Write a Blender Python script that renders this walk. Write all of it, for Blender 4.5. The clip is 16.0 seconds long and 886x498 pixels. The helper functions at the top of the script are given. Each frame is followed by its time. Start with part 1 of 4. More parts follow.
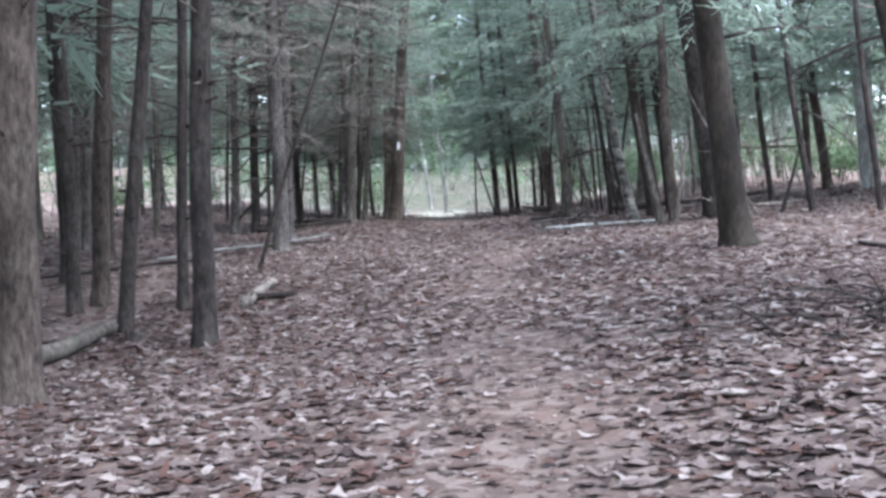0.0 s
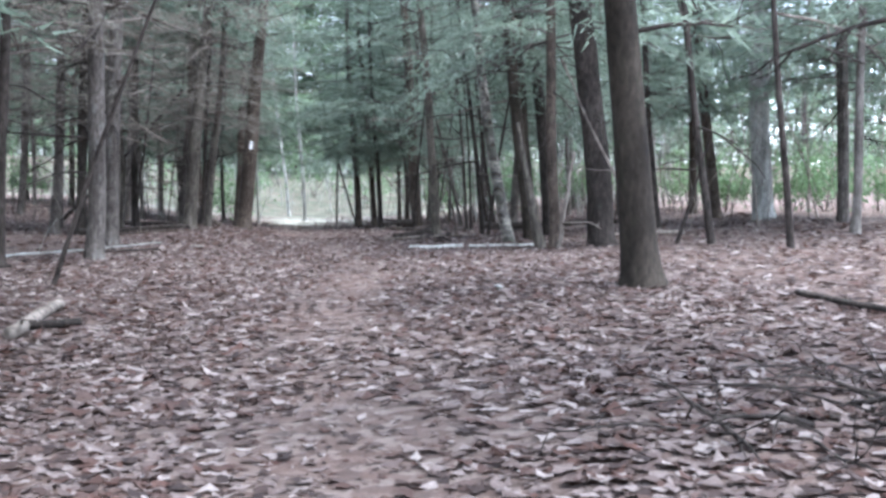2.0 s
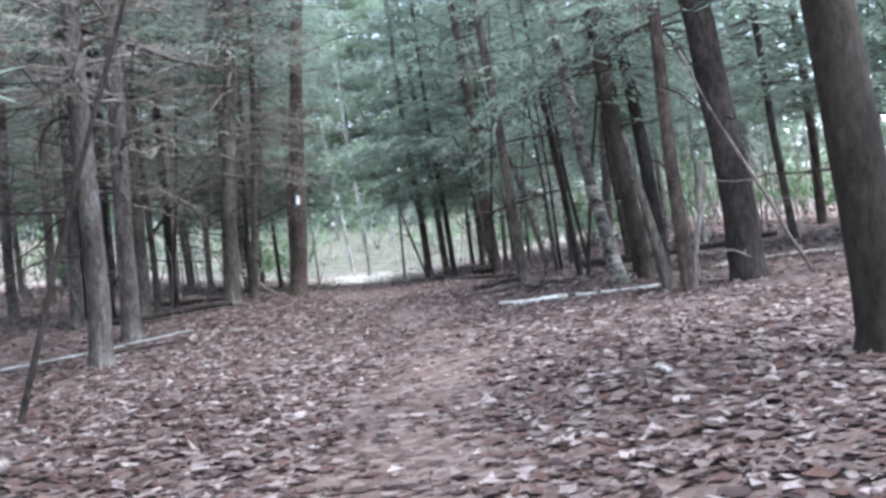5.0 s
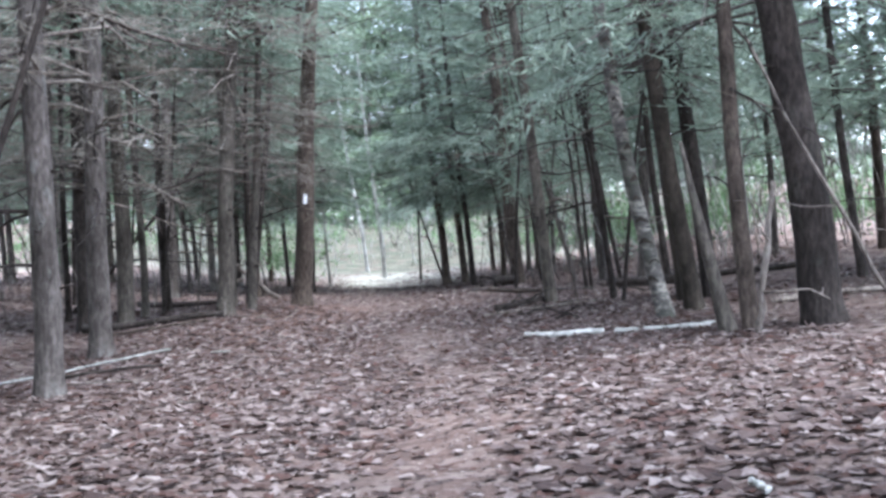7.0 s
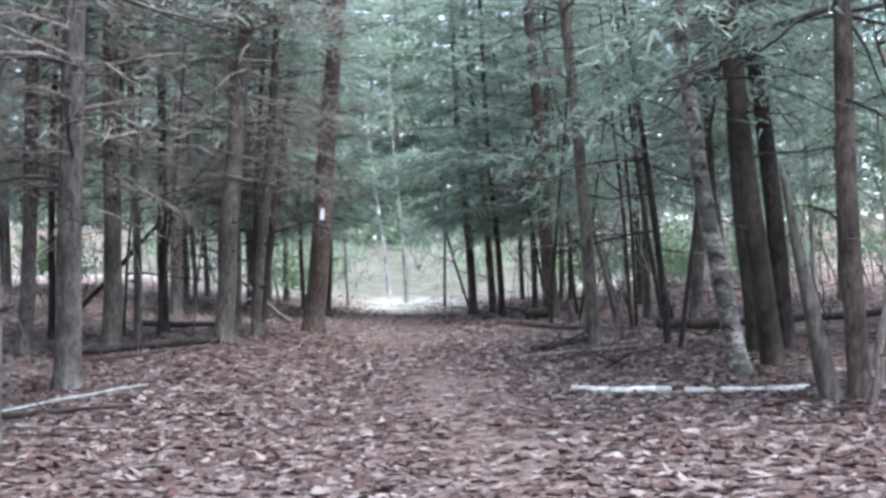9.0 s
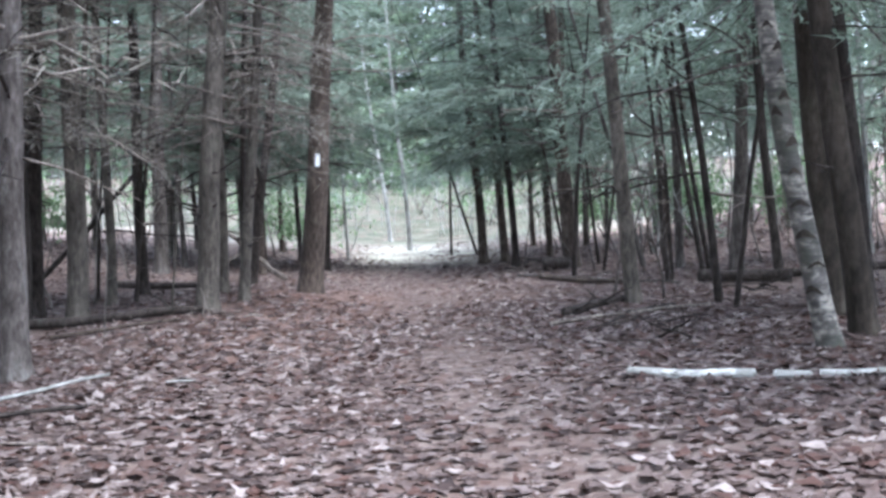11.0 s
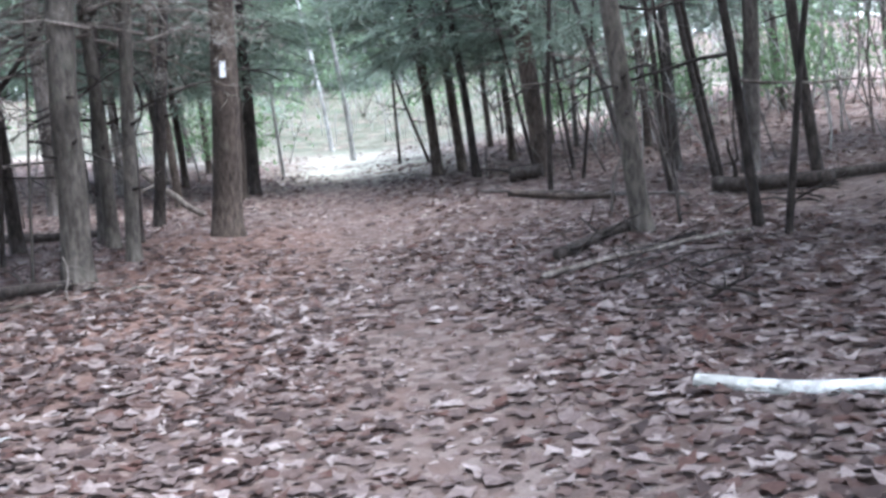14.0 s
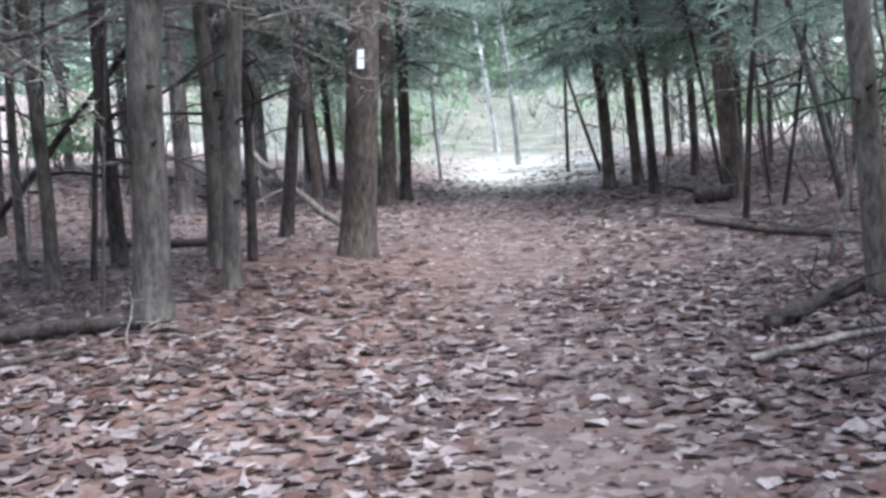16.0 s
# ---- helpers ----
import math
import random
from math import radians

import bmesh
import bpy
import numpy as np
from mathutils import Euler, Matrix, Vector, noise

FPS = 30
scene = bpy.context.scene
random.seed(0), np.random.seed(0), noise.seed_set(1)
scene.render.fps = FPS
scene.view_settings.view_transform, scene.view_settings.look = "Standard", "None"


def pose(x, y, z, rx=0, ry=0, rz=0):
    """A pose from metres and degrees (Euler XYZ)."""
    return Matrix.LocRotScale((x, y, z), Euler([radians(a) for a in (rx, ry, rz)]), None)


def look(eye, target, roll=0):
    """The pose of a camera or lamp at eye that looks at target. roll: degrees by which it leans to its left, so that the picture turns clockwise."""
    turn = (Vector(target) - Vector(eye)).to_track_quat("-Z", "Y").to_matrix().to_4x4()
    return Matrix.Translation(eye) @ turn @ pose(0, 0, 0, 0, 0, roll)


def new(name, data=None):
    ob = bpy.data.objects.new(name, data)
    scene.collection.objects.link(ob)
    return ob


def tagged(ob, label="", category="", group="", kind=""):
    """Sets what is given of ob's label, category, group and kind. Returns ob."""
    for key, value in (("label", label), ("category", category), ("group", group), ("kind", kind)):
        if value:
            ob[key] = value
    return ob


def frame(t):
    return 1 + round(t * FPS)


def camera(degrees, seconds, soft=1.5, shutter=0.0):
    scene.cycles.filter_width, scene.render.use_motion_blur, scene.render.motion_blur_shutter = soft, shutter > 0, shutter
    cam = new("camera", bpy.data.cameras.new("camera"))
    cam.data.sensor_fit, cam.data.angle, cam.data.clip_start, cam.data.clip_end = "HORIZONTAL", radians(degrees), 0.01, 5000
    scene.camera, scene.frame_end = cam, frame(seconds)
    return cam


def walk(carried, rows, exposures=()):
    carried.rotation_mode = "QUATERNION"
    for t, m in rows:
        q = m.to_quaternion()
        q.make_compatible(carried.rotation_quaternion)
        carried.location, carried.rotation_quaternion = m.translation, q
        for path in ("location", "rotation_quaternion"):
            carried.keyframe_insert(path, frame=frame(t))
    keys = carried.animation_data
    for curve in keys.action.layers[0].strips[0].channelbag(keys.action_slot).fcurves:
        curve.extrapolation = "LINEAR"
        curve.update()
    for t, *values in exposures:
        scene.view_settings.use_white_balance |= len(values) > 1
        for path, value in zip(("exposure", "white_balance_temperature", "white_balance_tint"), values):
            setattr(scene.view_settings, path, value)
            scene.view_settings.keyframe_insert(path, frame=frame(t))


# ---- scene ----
cam = camera(39.1, 16.0, soft=3.1)
PATH = [
    (0, (-0.15, -0.45, 1.353), (-0.126, 1.546, 1.229), -2.3),
    (0.5, (-0.088, 0.314, 1.366), (0.01, 2.309, 1.252), -3.7),
    (1, (0.008, 1.008, 1.318), (0.214, 2.995, 1.214), -0.3),
    (1.5, (0.146, 1.736, 1.301), (0.463, 3.708, 1.2), -1.6),
    (2, (0.103, 2.229, 1.345), (0.346, 4.211, 1.233), 0.9),
    (2.5, (0.062, 2.858, 1.382), (0.334, 4.837, 1.28), -2.8),
    (3, (0.074, 3.524, 1.391), (0.262, 5.514, 1.311), -2.4),
    (3.5, (0.099, 4.133, 1.389), (0.275, 6.124, 1.303), -1.3),
    (4, (0.151, 4.837, 1.364), (0.3, 6.831, 1.296), -4.6),
    (6.5, (0.377, 7.575, 1.484), (0.512, 9.57, 1.445), -5.5),
    (7, (0.42, 8.122, 1.58), (0.525, 10.119, 1.528), -3.0),
    (7.5, (0.399, 8.676, 1.587), (0.521, 10.672, 1.544), -3.5),
    (8, (0.431, 9.213, 1.609), (0.502, 11.211, 1.571), -2.6),
    (8.5, (0.429, 9.767, 1.591), (0.498, 11.766, 1.577), -0.4),
    (11, (0.329, 12.362, 1.67), (0.398, 14.358, 1.561), -1.6),
    (11.5, (0.271, 12.908, 1.696), (0.366, 14.898, 1.522), -4.5),
    (12, (0.333, 13.48, 1.717), (0.435, 15.472, 1.575), -5.3),
    (12.5, (0.355, 14.115, 1.653), (0.563, 16.097, 1.483), -2.9),
    (13, (0.424, 14.612, 1.661), (0.658, 16.591, 1.494), -4.8),
    (13.5, (0.477, 15.135, 1.743), (0.665, 17.115, 1.535), -2.5),
    (14, (0.49, 15.727, 1.75), (0.625, 17.703, 1.47), -5.4),
    (14.5, (0.559, 16.325, 1.756), (0.578, 18.307, 1.486), -5.3),
    (15, (0.605, 16.894, 1.713), (0.523, 18.882, 1.505), -2.8),
    (15.5, (0.589, 17.473, 1.705), (0.521, 19.461, 1.489), -4.5),
    (16, (0.633, 18.043, 1.745), (0.504, 20.021, 1.481), -3.3),
]
walk(cam, [(t, look(eye, target, roll)) for t, eye, target, roll in PATH], [(0, 2.85, 5450, 10), (1.5, 3.02, 5450, 10), (3, 3.07, 5430, 10), (8, 3.08, 5450, 12), (16, 3.32, 5400, 12)])

# ---- world, sun, exposure ----
world = bpy.data.worlds.new("overcast_sky")
scene.world = world
world.use_nodes = True
wn, wl = world.node_tree.nodes, world.node_tree.links
sky = wn.new("ShaderNodeTexSky")
sky.sky_type = "NISHITA"
sky.sun_disc = False
sky.sun_elevation, sky.sun_rotation = radians(72), radians(125)
sky.air_density, sky.dust_density, sky.ozone_density = 1.0, 1.5, 1.5
pale = wn.new("ShaderNodeHueSaturation")
pale.inputs["Saturation"].default_value = 0.42
wl.new(sky.outputs[0], pale.inputs["Color"])
wl.new(pale.outputs[0], wn["Background"].inputs["Color"])
wn["Background"].inputs["Strength"].default_value = 0.15
sun_data = bpy.data.lights.new("sun", "SUN")
sun_data.energy, sun_data.angle, sun_data.color = 1.1, radians(40), (1.0, 0.96, 0.9)
sun = new("sun", sun_data)
sun.matrix_world = look((0, 0, 40), (-10.65, 7.45, 0))


# ---- materials ----
def material(name, rough=0.9, spec=0.25):
    m = bpy.data.materials.new(name)
    m.use_nodes = True
    b = m.node_tree.nodes["Principled BSDF"]
    b.inputs["Roughness"].default_value = rough
    b.inputs["Specular IOR Level"].default_value = spec
    return m, m.node_tree.nodes, m.node_tree.links, b


def ramp(n, stops, interpolation="LINEAR"):
    r = n.new("ShaderNodeValToRGB")
    r.color_ramp.interpolation = interpolation
    while len(r.color_ramp.elements) < len(stops):
        r.color_ramp.elements.new(0.5)
    for e, (p, c) in zip(r.color_ramp.elements, stops):
        e.position, e.color = p, (*c, 1)
    return r


def noise_tex(n, l, vec, scale, detail=5.0, rough=0.6):
    t = n.new("ShaderNodeTexNoise")
    t.inputs["Scale"].default_value = scale
    t.inputs["Detail"].default_value = detail
    t.inputs["Roughness"].default_value = rough
    l.new(vec, t.inputs["Vector"])
    return t


def stretched(n, l, sx, sy, sz):
    c = n.new("ShaderNodeTexCoord")
    m = n.new("ShaderNodeMapping")
    m.inputs["Scale"].default_value = (sx, sy, sz)
    l.new(c.outputs["Object"], m.inputs["Vector"])
    return m.outputs["Vector"]


def mix(n, l, fac, a, b, mode="MIX"):
    x = n.new("ShaderNodeMix")
    x.data_type, x.blend_type = "RGBA", mode
    for sock, v in ((x.inputs[0], fac), (x.inputs[6], a), (x.inputs[7], b)):
        if isinstance(v, (int, float)):
            sock.default_value = v
        elif isinstance(v, tuple):
            sock.default_value = (*v, 1)
        else:
            l.new(v, sock)
    return x.outputs[2]


def bump(n, l, b, height, strength, distance=0.02):
    k = n.new("ShaderNodeBump")
    k.inputs["Strength"].default_value = strength
    k.inputs["Distance"].default_value = distance
    l.new(height, k.inputs["Height"])
    l.new(k.outputs[0], b.inputs["Normal"])


def bark(name, dark, mid, light, lichen, amount=0.35):
    """Furrowed bark with upright plates, stains and patches of lichen."""
    m, n, l, b = material(name, 0.93, 0.15)
    v = stretched(n, l, 1, 1, 0.36)
    plates = noise_tex(n, l, v, 24, 6, 0.7)
    stain = noise_tex(n, l, stretched(n, l, 1, 1, 0.5), 2.3, 4)
    c = ramp(n, ((0.34, dark), (0.49, mid), (0.68, light)))
    l.new(plates.outputs["Fac"], c.inputs["Fac"])
    s = ramp(n, ((0.36, (0.5, 0.48, 0.46)), (0.62, (1.2, 1.18, 1.15))))
    l.new(stain.outputs["Fac"], s.inputs["Fac"])
    col = mix(n, l, 1.0, c.outputs[0], s.outputs[0], "MULTIPLY")
    patch = noise_tex(n, l, stretched(n, l, 1, 1, 0.6), 5.5, 6, 0.7)
    p = ramp(n, ((0.56, (0, 0, 0)), (0.7, (amount, amount, amount))))
    l.new(patch.outputs["Fac"], p.inputs["Fac"])
    info = n.new("ShaderNodeObjectInfo")
    tone = ramp(n, ((0, (0.82, 0.81, 0.8)), (1, (1.12, 1.11, 1.09))))
    l.new(info.outputs["Random"], tone.inputs["Fac"])
    col = mix(n, l, p.outputs[0], col, lichen)
    col = mix(n, l, 1.0, col, tone.outputs[0], "MULTIPLY")
    l.new(col, b.inputs["Base Color"])
    bump(n, l, b, plates.outputs["Fac"], 0.7, 0.025)
    return m


BARK_PINE = bark("pine_bark", (0.042, 0.035, 0.031), (0.09, 0.078, 0.07), (0.158, 0.142, 0.13), (0.25, 0.27, 0.24))
BARK_BROWN = bark("brown_bark", (0.028, 0.022, 0.018), (0.07, 0.055, 0.045), (0.125, 0.1, 0.083), (0.16, 0.16, 0.12), 0.2)
BARK_SMOOTH = bark("smooth_dark_bark", (0.02, 0.0165, 0.013), (0.036, 0.029, 0.023), (0.056, 0.046, 0.037), (0.07, 0.07, 0.045), 0.3)
BARK_DARK = bark("dark_bark", (0.016, 0.013, 0.0115), (0.037, 0.03, 0.026), (0.07, 0.058, 0.051), (0.14, 0.15, 0.12), 0.2)
BARK_PALE = bark("pale_bark", (0.17, 0.17, 0.16), (0.3, 0.3, 0.28), (0.42, 0.42, 0.4), (0.36, 0.42, 0.38), 0.5)
BARK_GREEN = bark("mossy_bark", (0.038, 0.033, 0.028), (0.086, 0.075, 0.063), (0.145, 0.128, 0.108), (0.13, 0.132, 0.098), 0.4)
BARK_GREY = bark("grey_bark", (0.07, 0.062, 0.055), (0.14, 0.125, 0.112), (0.22, 0.2, 0.18), (0.24, 0.25, 0.21), 0.4)
DEADWOOD = bark("weathered_deadwood", (0.07, 0.06, 0.055), (0.17, 0.145, 0.125), (0.3, 0.265, 0.235), (0.3, 0.3, 0.26))


def birch_bark(name, bare, moss, marks=0.5, scars=0.85, peak=1.35):
    """Papery pale bark with dark slits that run round the stem, rough black scars and moss."""
    m, n, l, b = material(name, 0.7, 0.3)
    tone = noise_tex(n, l, stretched(n, l, 1, 1, 2.2), 7, 5, 0.62)
    c = ramp(n, ((0.36, tuple(v * 0.55 for v in bare)), (0.47, bare), (0.62, tuple(v * peak for v in bare))))
    l.new(tone.outputs["Fac"], c.inputs["Fac"])
    slit = noise_tex(n, l, stretched(n, l, 1.0, 1.0, 5.5), 4.2, 4, 0.55)
    f = ramp(n, ((marks, (0, 0, 0)), (marks + 0.05, (0.95, 0.95, 0.95))))
    l.new(slit.outputs["Fac"], f.inputs["Fac"])
    col = mix(n, l, f.outputs[0], c.outputs[0], (0.03, 0.026, 0.023))
    scar = noise_tex(n, l, stretched(n, l, 1, 1, 1.2), 3.6, 6, 0.7)
    k = ramp(n, ((0.48, (0, 0, 0)), (0.56, (scars, scars, scars))))
    l.new(scar.outputs["Fac"], k.inputs["Fac"])
    col = mix(n, l, k.outputs[0], col, (0.055, 0.047, 0.042))
    big = noise_tex(n, l, stretched(n, l, 1, 1, 0.6), 1.9, 6, 0.65)
    g = ramp(n, ((0.5, (0, 0, 0)), (0.62, (moss, moss, moss))))
    l.new(big.outputs["Fac"], g.inputs["Fac"])
    col = mix(n, l, g.outputs[0], col, (0.05, 0.052, 0.034))
    l.new(col, b.inputs["Base Color"])
    bump(n, l, b, slit.outputs["Fac"], 0.6, 0.02)
    return m


BIRCH = birch_bark("birch_bark", (0.085, 0.076, 0.063), 0.75, 0.58, 0.8, 3.4)
BIRCH_LOG = birch_bark("white_birch_log_bark", (0.5, 0.485, 0.43), 0.3, 0.6, 0.5)

# leaves of the litter: one tone per leaf
LEAF, n, l, b = material("fallen_leaf", 0.8, 0.2)
geo = n.new("ShaderNodeNewGeometry")
info = n.new("ShaderNodeObjectInfo")
add = n.new("ShaderNodeMath")
add.operation = "ADD"
l.new(geo.outputs["Random Per Island"], add.inputs[0])
l.new(info.outputs["Random"], add.inputs[1])
wrap = n.new("ShaderNodeMath")
wrap.operation = "FRACT"
l.new(add.outputs[0], wrap.inputs[0])
tones = ramp(n, ((0.0, (0.04, 0.029, 0.026)), (0.16, (0.062, 0.042, 0.036)), (0.3, (0.092, 0.05, 0.039)), (0.42, (0.1, 0.073, 0.064)),
                 (0.6, (0.13, 0.099, 0.089)), (0.82, (0.195, 0.159, 0.146)), (1.0, (0.33, 0.287, 0.265))))
l.new(wrap.outputs[0], tones.inputs["Fac"])
pos = geo.outputs["Position"]
mott = noise_tex(n, l, pos, 38, 4, 0.7)
mr = ramp(n, ((0.35, (0.7, 0.66, 0.64)), (0.65, (1.12, 1.1, 1.08))))
l.new(mott.outputs["Fac"], mr.inputs["Fac"])
col = mix(n, l, 1.0, tones.outputs[0], mr.outputs[0], "MULTIPLY")
l.new(col, b.inputs["Base Color"])
bump(n, l, b, mott.outputs["Fac"], 0.3, 0.005)
thin = n.new("ShaderNodeBsdfTranslucent")
l.new(col, thin.inputs["Color"])
blend = n.new("ShaderNodeMixShader")
blend.inputs[0].default_value = 0.38
l.new(b.outputs[0], blend.inputs[1])
l.new(thin.outputs[0], blend.inputs[2])
l.new(blend.outputs[0], n["Material Output"].inputs["Surface"])

# soil under the leaves: needles and crumbs, grass with light in its colour beyond the wood
SOIL, n, l, b = material("forest_floor", 0.95, 0.1)
geo = n.new("ShaderNodeNewGeometry")
pos = geo.outputs["Position"]
cells = n.new("ShaderNodeTexVoronoi")
cells.inputs["Scale"].default_value = 11.0
warp = noise_tex(n, l, pos, 9, 3)
wv = mix(n, l, 0.06, pos, warp.outputs["Color"], "ADD")
l.new(wv, cells.inputs["Vector"])
sep = n.new("ShaderNodeSeparateColor")
l.new(cells.outputs["Color"], sep.inputs[0])
litter = ramp(n, ((0.0, (0.035, 0.026, 0.022)), (0.3, (0.1, 0.06, 0.046)), (0.6, (0.17, 0.122, 0.1)), (1.0, (0.27, 0.22, 0.19))))
l.new(sep.outputs[0], litter.inputs["Fac"])
crumb = noise_tex(n, l, pos, 60, 6, 0.75)
earth = ramp(n, ((0.3, (0.066, 0.05, 0.043)), (0.55, (0.116, 0.09, 0.078)), (0.75, (0.175, 0.142, 0.125))))
l.new(crumb.outputs["Fac"], earth.inputs["Fac"])
rust = ramp(n, ((0.3, (0.06, 0.034, 0.025)), (0.55, (0.145, 0.083, 0.062)), (0.78, (0.225, 0.145, 0.115))))
l.new(crumb.outputs["Fac"], rust.inputs["Fac"])
# pale tone that carries the clearing's open light in its colour
lit_grass = ramp(n, ((0.3, (0.25, 0.245, 0.18)), (0.7, (0.48, 0.46, 0.38))))
l.new(noise_tex(n, l, pos, 6, 6, 0.7).outputs["Fac"], lit_grass.inputs["Fac"])
scrub = ramp(n, ((0.34, (0.04, 0.048, 0.03)), (0.5, (0.074, 0.08, 0.054)), (0.66, (0.15, 0.146, 0.11))))
l.new(noise_tex(n, l, pos, 0.9, 8, 0.8).outputs["Fac"], scrub.inputs["Fac"])
wide = noise_tex(n, l, pos, 0.5, 4)
wr = ramp(n, ((0.46, (0, 0, 0)), (0.56, (1, 1, 1))))
l.new(wide.outputs["Fac"], wr.inputs["Fac"])
xyz = n.new("ShaderNodeSeparateXYZ")
l.new(pos, xyz.inputs[0])


def span(value, lo, hi):
    r = n.new("ShaderNodeMapRange")
    r.interpolation_type = "SMOOTHSTEP"
    r.inputs[1].default_value, r.inputs[2].default_value = lo, hi
    l.new(value, r.inputs[0])
    return r.outputs[0]


def times(a, c):
    r = n.new("ShaderNodeMath")
    r.operation = "MULTIPLY"
    l.new(a, r.inputs[0])
    l.new(c, r.inputs[1])
    return r.outputs[0]


# a carpet of rusty needles lies on the bank by the marked pine
def hump(value, middle, width):
    s = n.new("ShaderNodeMath")
    s.operation = "SUBTRACT"
    l.new(value, s.inputs[0])
    s.inputs[1].default_value = middle
    a = n.new("ShaderNodeMath")
    a.operation = "ABSOLUTE"
    l.new(s.outputs[0], a.inputs[0])
    r = span(a.outputs[0], width, width * 0.35)
    return r


bank = times(hump(xyz.outputs["X"], -1.0, 1.8), hump(xyz.outputs["Y"], 26.5, 6.5))
patchy = n.new("ShaderNodeMath")
patchy.operation = "MAXIMUM"
l.new(bank, patchy.inputs[0])
half = n.new("ShaderNodeMath")
half.operation = "MULTIPLY"
half.inputs[1].default_value = 0.3
l.new(wr.outputs[0], half.inputs[0])
l.new(half.outputs[0], patchy.inputs[1])
ground_mix = mix(n, l, patchy.outputs[0], earth.outputs[0], rust.outputs[0])

# past the leaf pieces the litter is a matter of texture; the field begins beyond
side = n.new("ShaderNodeMath")
side.operation = "ABSOLUTE"
l.new(xyz.outputs["X"], side.inputs[0])
far = n.new("ShaderNodeMath")
far.operation = "MAXIMUM"
l.new(span(xyz.outputs["Y"], 30, 36), far.inputs[0])
l.new(span(side.outputs[0], 6, 9), far.inputs[1])
fringe = n.new("ShaderNodeMath")
fringe.operation = "MAXIMUM"
l.new(far.outputs[0], fringe.inputs[0])
fringe.inputs[1].default_value = 0.4
col = mix(n, l, fringe.outputs[0], ground_mix, litter.outputs[0])
# light falling on the leaves at the trail's end, painted as a pale patch
lit_mouth = n.new("ShaderNodeMath")
lit_mouth.operation = "MAXIMUM"
l.new(times(hump(xyz.outputs["X"], 0.9, 2.6), span(xyz.outputs["Y"], 36, 43)), lit_mouth.inputs[0])
l.new(times(hump(xyz.outputs["X"], 0.5, 22), span(xyz.outputs["Y"], 45, 51)), lit_mouth.inputs[1])
glade = times(lit_mouth.outputs[0], span(xyz.outputs["Y"], 84, 76))
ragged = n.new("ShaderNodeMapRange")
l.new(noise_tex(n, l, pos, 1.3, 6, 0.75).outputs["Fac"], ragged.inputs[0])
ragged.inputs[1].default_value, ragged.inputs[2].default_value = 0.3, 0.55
meadow = mix(n, l, span(xyz.outputs["Y"], 46.5, 52), lit_grass.outputs[0], scrub.outputs[0])
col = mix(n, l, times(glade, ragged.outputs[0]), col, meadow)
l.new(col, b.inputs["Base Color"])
bump(n, l, b, crumb.outputs["Fac"], 0.8, 0.03)


def foliage(name, dark, mid, light):
    m, n, l, b = material(name, 0.6, 0.3)
    g = n.new("ShaderNodeNewGeometry")
    i = n.new("ShaderNodeObjectInfo")
    r = ramp(n, ((0, dark), (0.55, mid), (1, light)))
    a = n.new("ShaderNodeMath")
    a.operation = "MULTIPLY_ADD"
    a.inputs[1].default_value = 0.75
    t = n.new("ShaderNodeMath")
    t.operation = "MULTIPLY"
    t.inputs[1].default_value = 0.25
    l.new(i.outputs["Random"], t.inputs[0])
    l.new(g.outputs["Random Per Island"], a.inputs[0])
    l.new(t.outputs[0], a.inputs[2])
    l.new(a.outputs[0], r.inputs["Fac"])
    l.new(r.outputs[0], b.inputs["Base Color"])
    tr = n.new("ShaderNodeBsdfTranslucent")
    l.new(r.outputs[0], tr.inputs["Color"])
    ms = n.new("ShaderNodeMixShader")
    ms.inputs[0].default_value = 0.5
    l.new(b.outputs[0], ms.inputs[1])
    l.new(tr.outputs[0], ms.inputs[2])
    l.new(ms.outputs[0], n["Material Output"].inputs["Surface"])
    return m


NEEDLES = foliage("pine_needles", (0.115, 0.15, 0.112), (0.172, 0.215, 0.16), (0.235, 0.285, 0.212))
# paler needles for far trees: haze and open-sky light put into the colour
NEEDLES_HAZY = foliage("hazy_lit_green_needles", (0.145, 0.2, 0.125), (0.21, 0.275, 0.175), (0.27, 0.34, 0.225))
NEEDLES_DRY = foliage("thin_olive_needles", (0.13, 0.117, 0.095), (0.2, 0.18, 0.148), (0.27, 0.246, 0.205))
GREENERY = foliage("fresh_green_leaves", (0.09, 0.14, 0.065), (0.14, 0.21, 0.1), (0.2, 0.285, 0.145))
PAINT, n, l, b = material("white_blaze_paint", 0.6, 0.3)
worn = noise_tex(n, l, stretched(n, l, 1, 1, 1), 60, 5, 0.7)
pr = ramp(n, ((0.25, (0.6, 0.59, 0.57)), (0.42, (0.88, 0.88, 0.87))))
l.new(worn.outputs["Fac"], pr.inputs["Fac"])
l.new(pr.outputs[0], b.inputs["Base Color"])


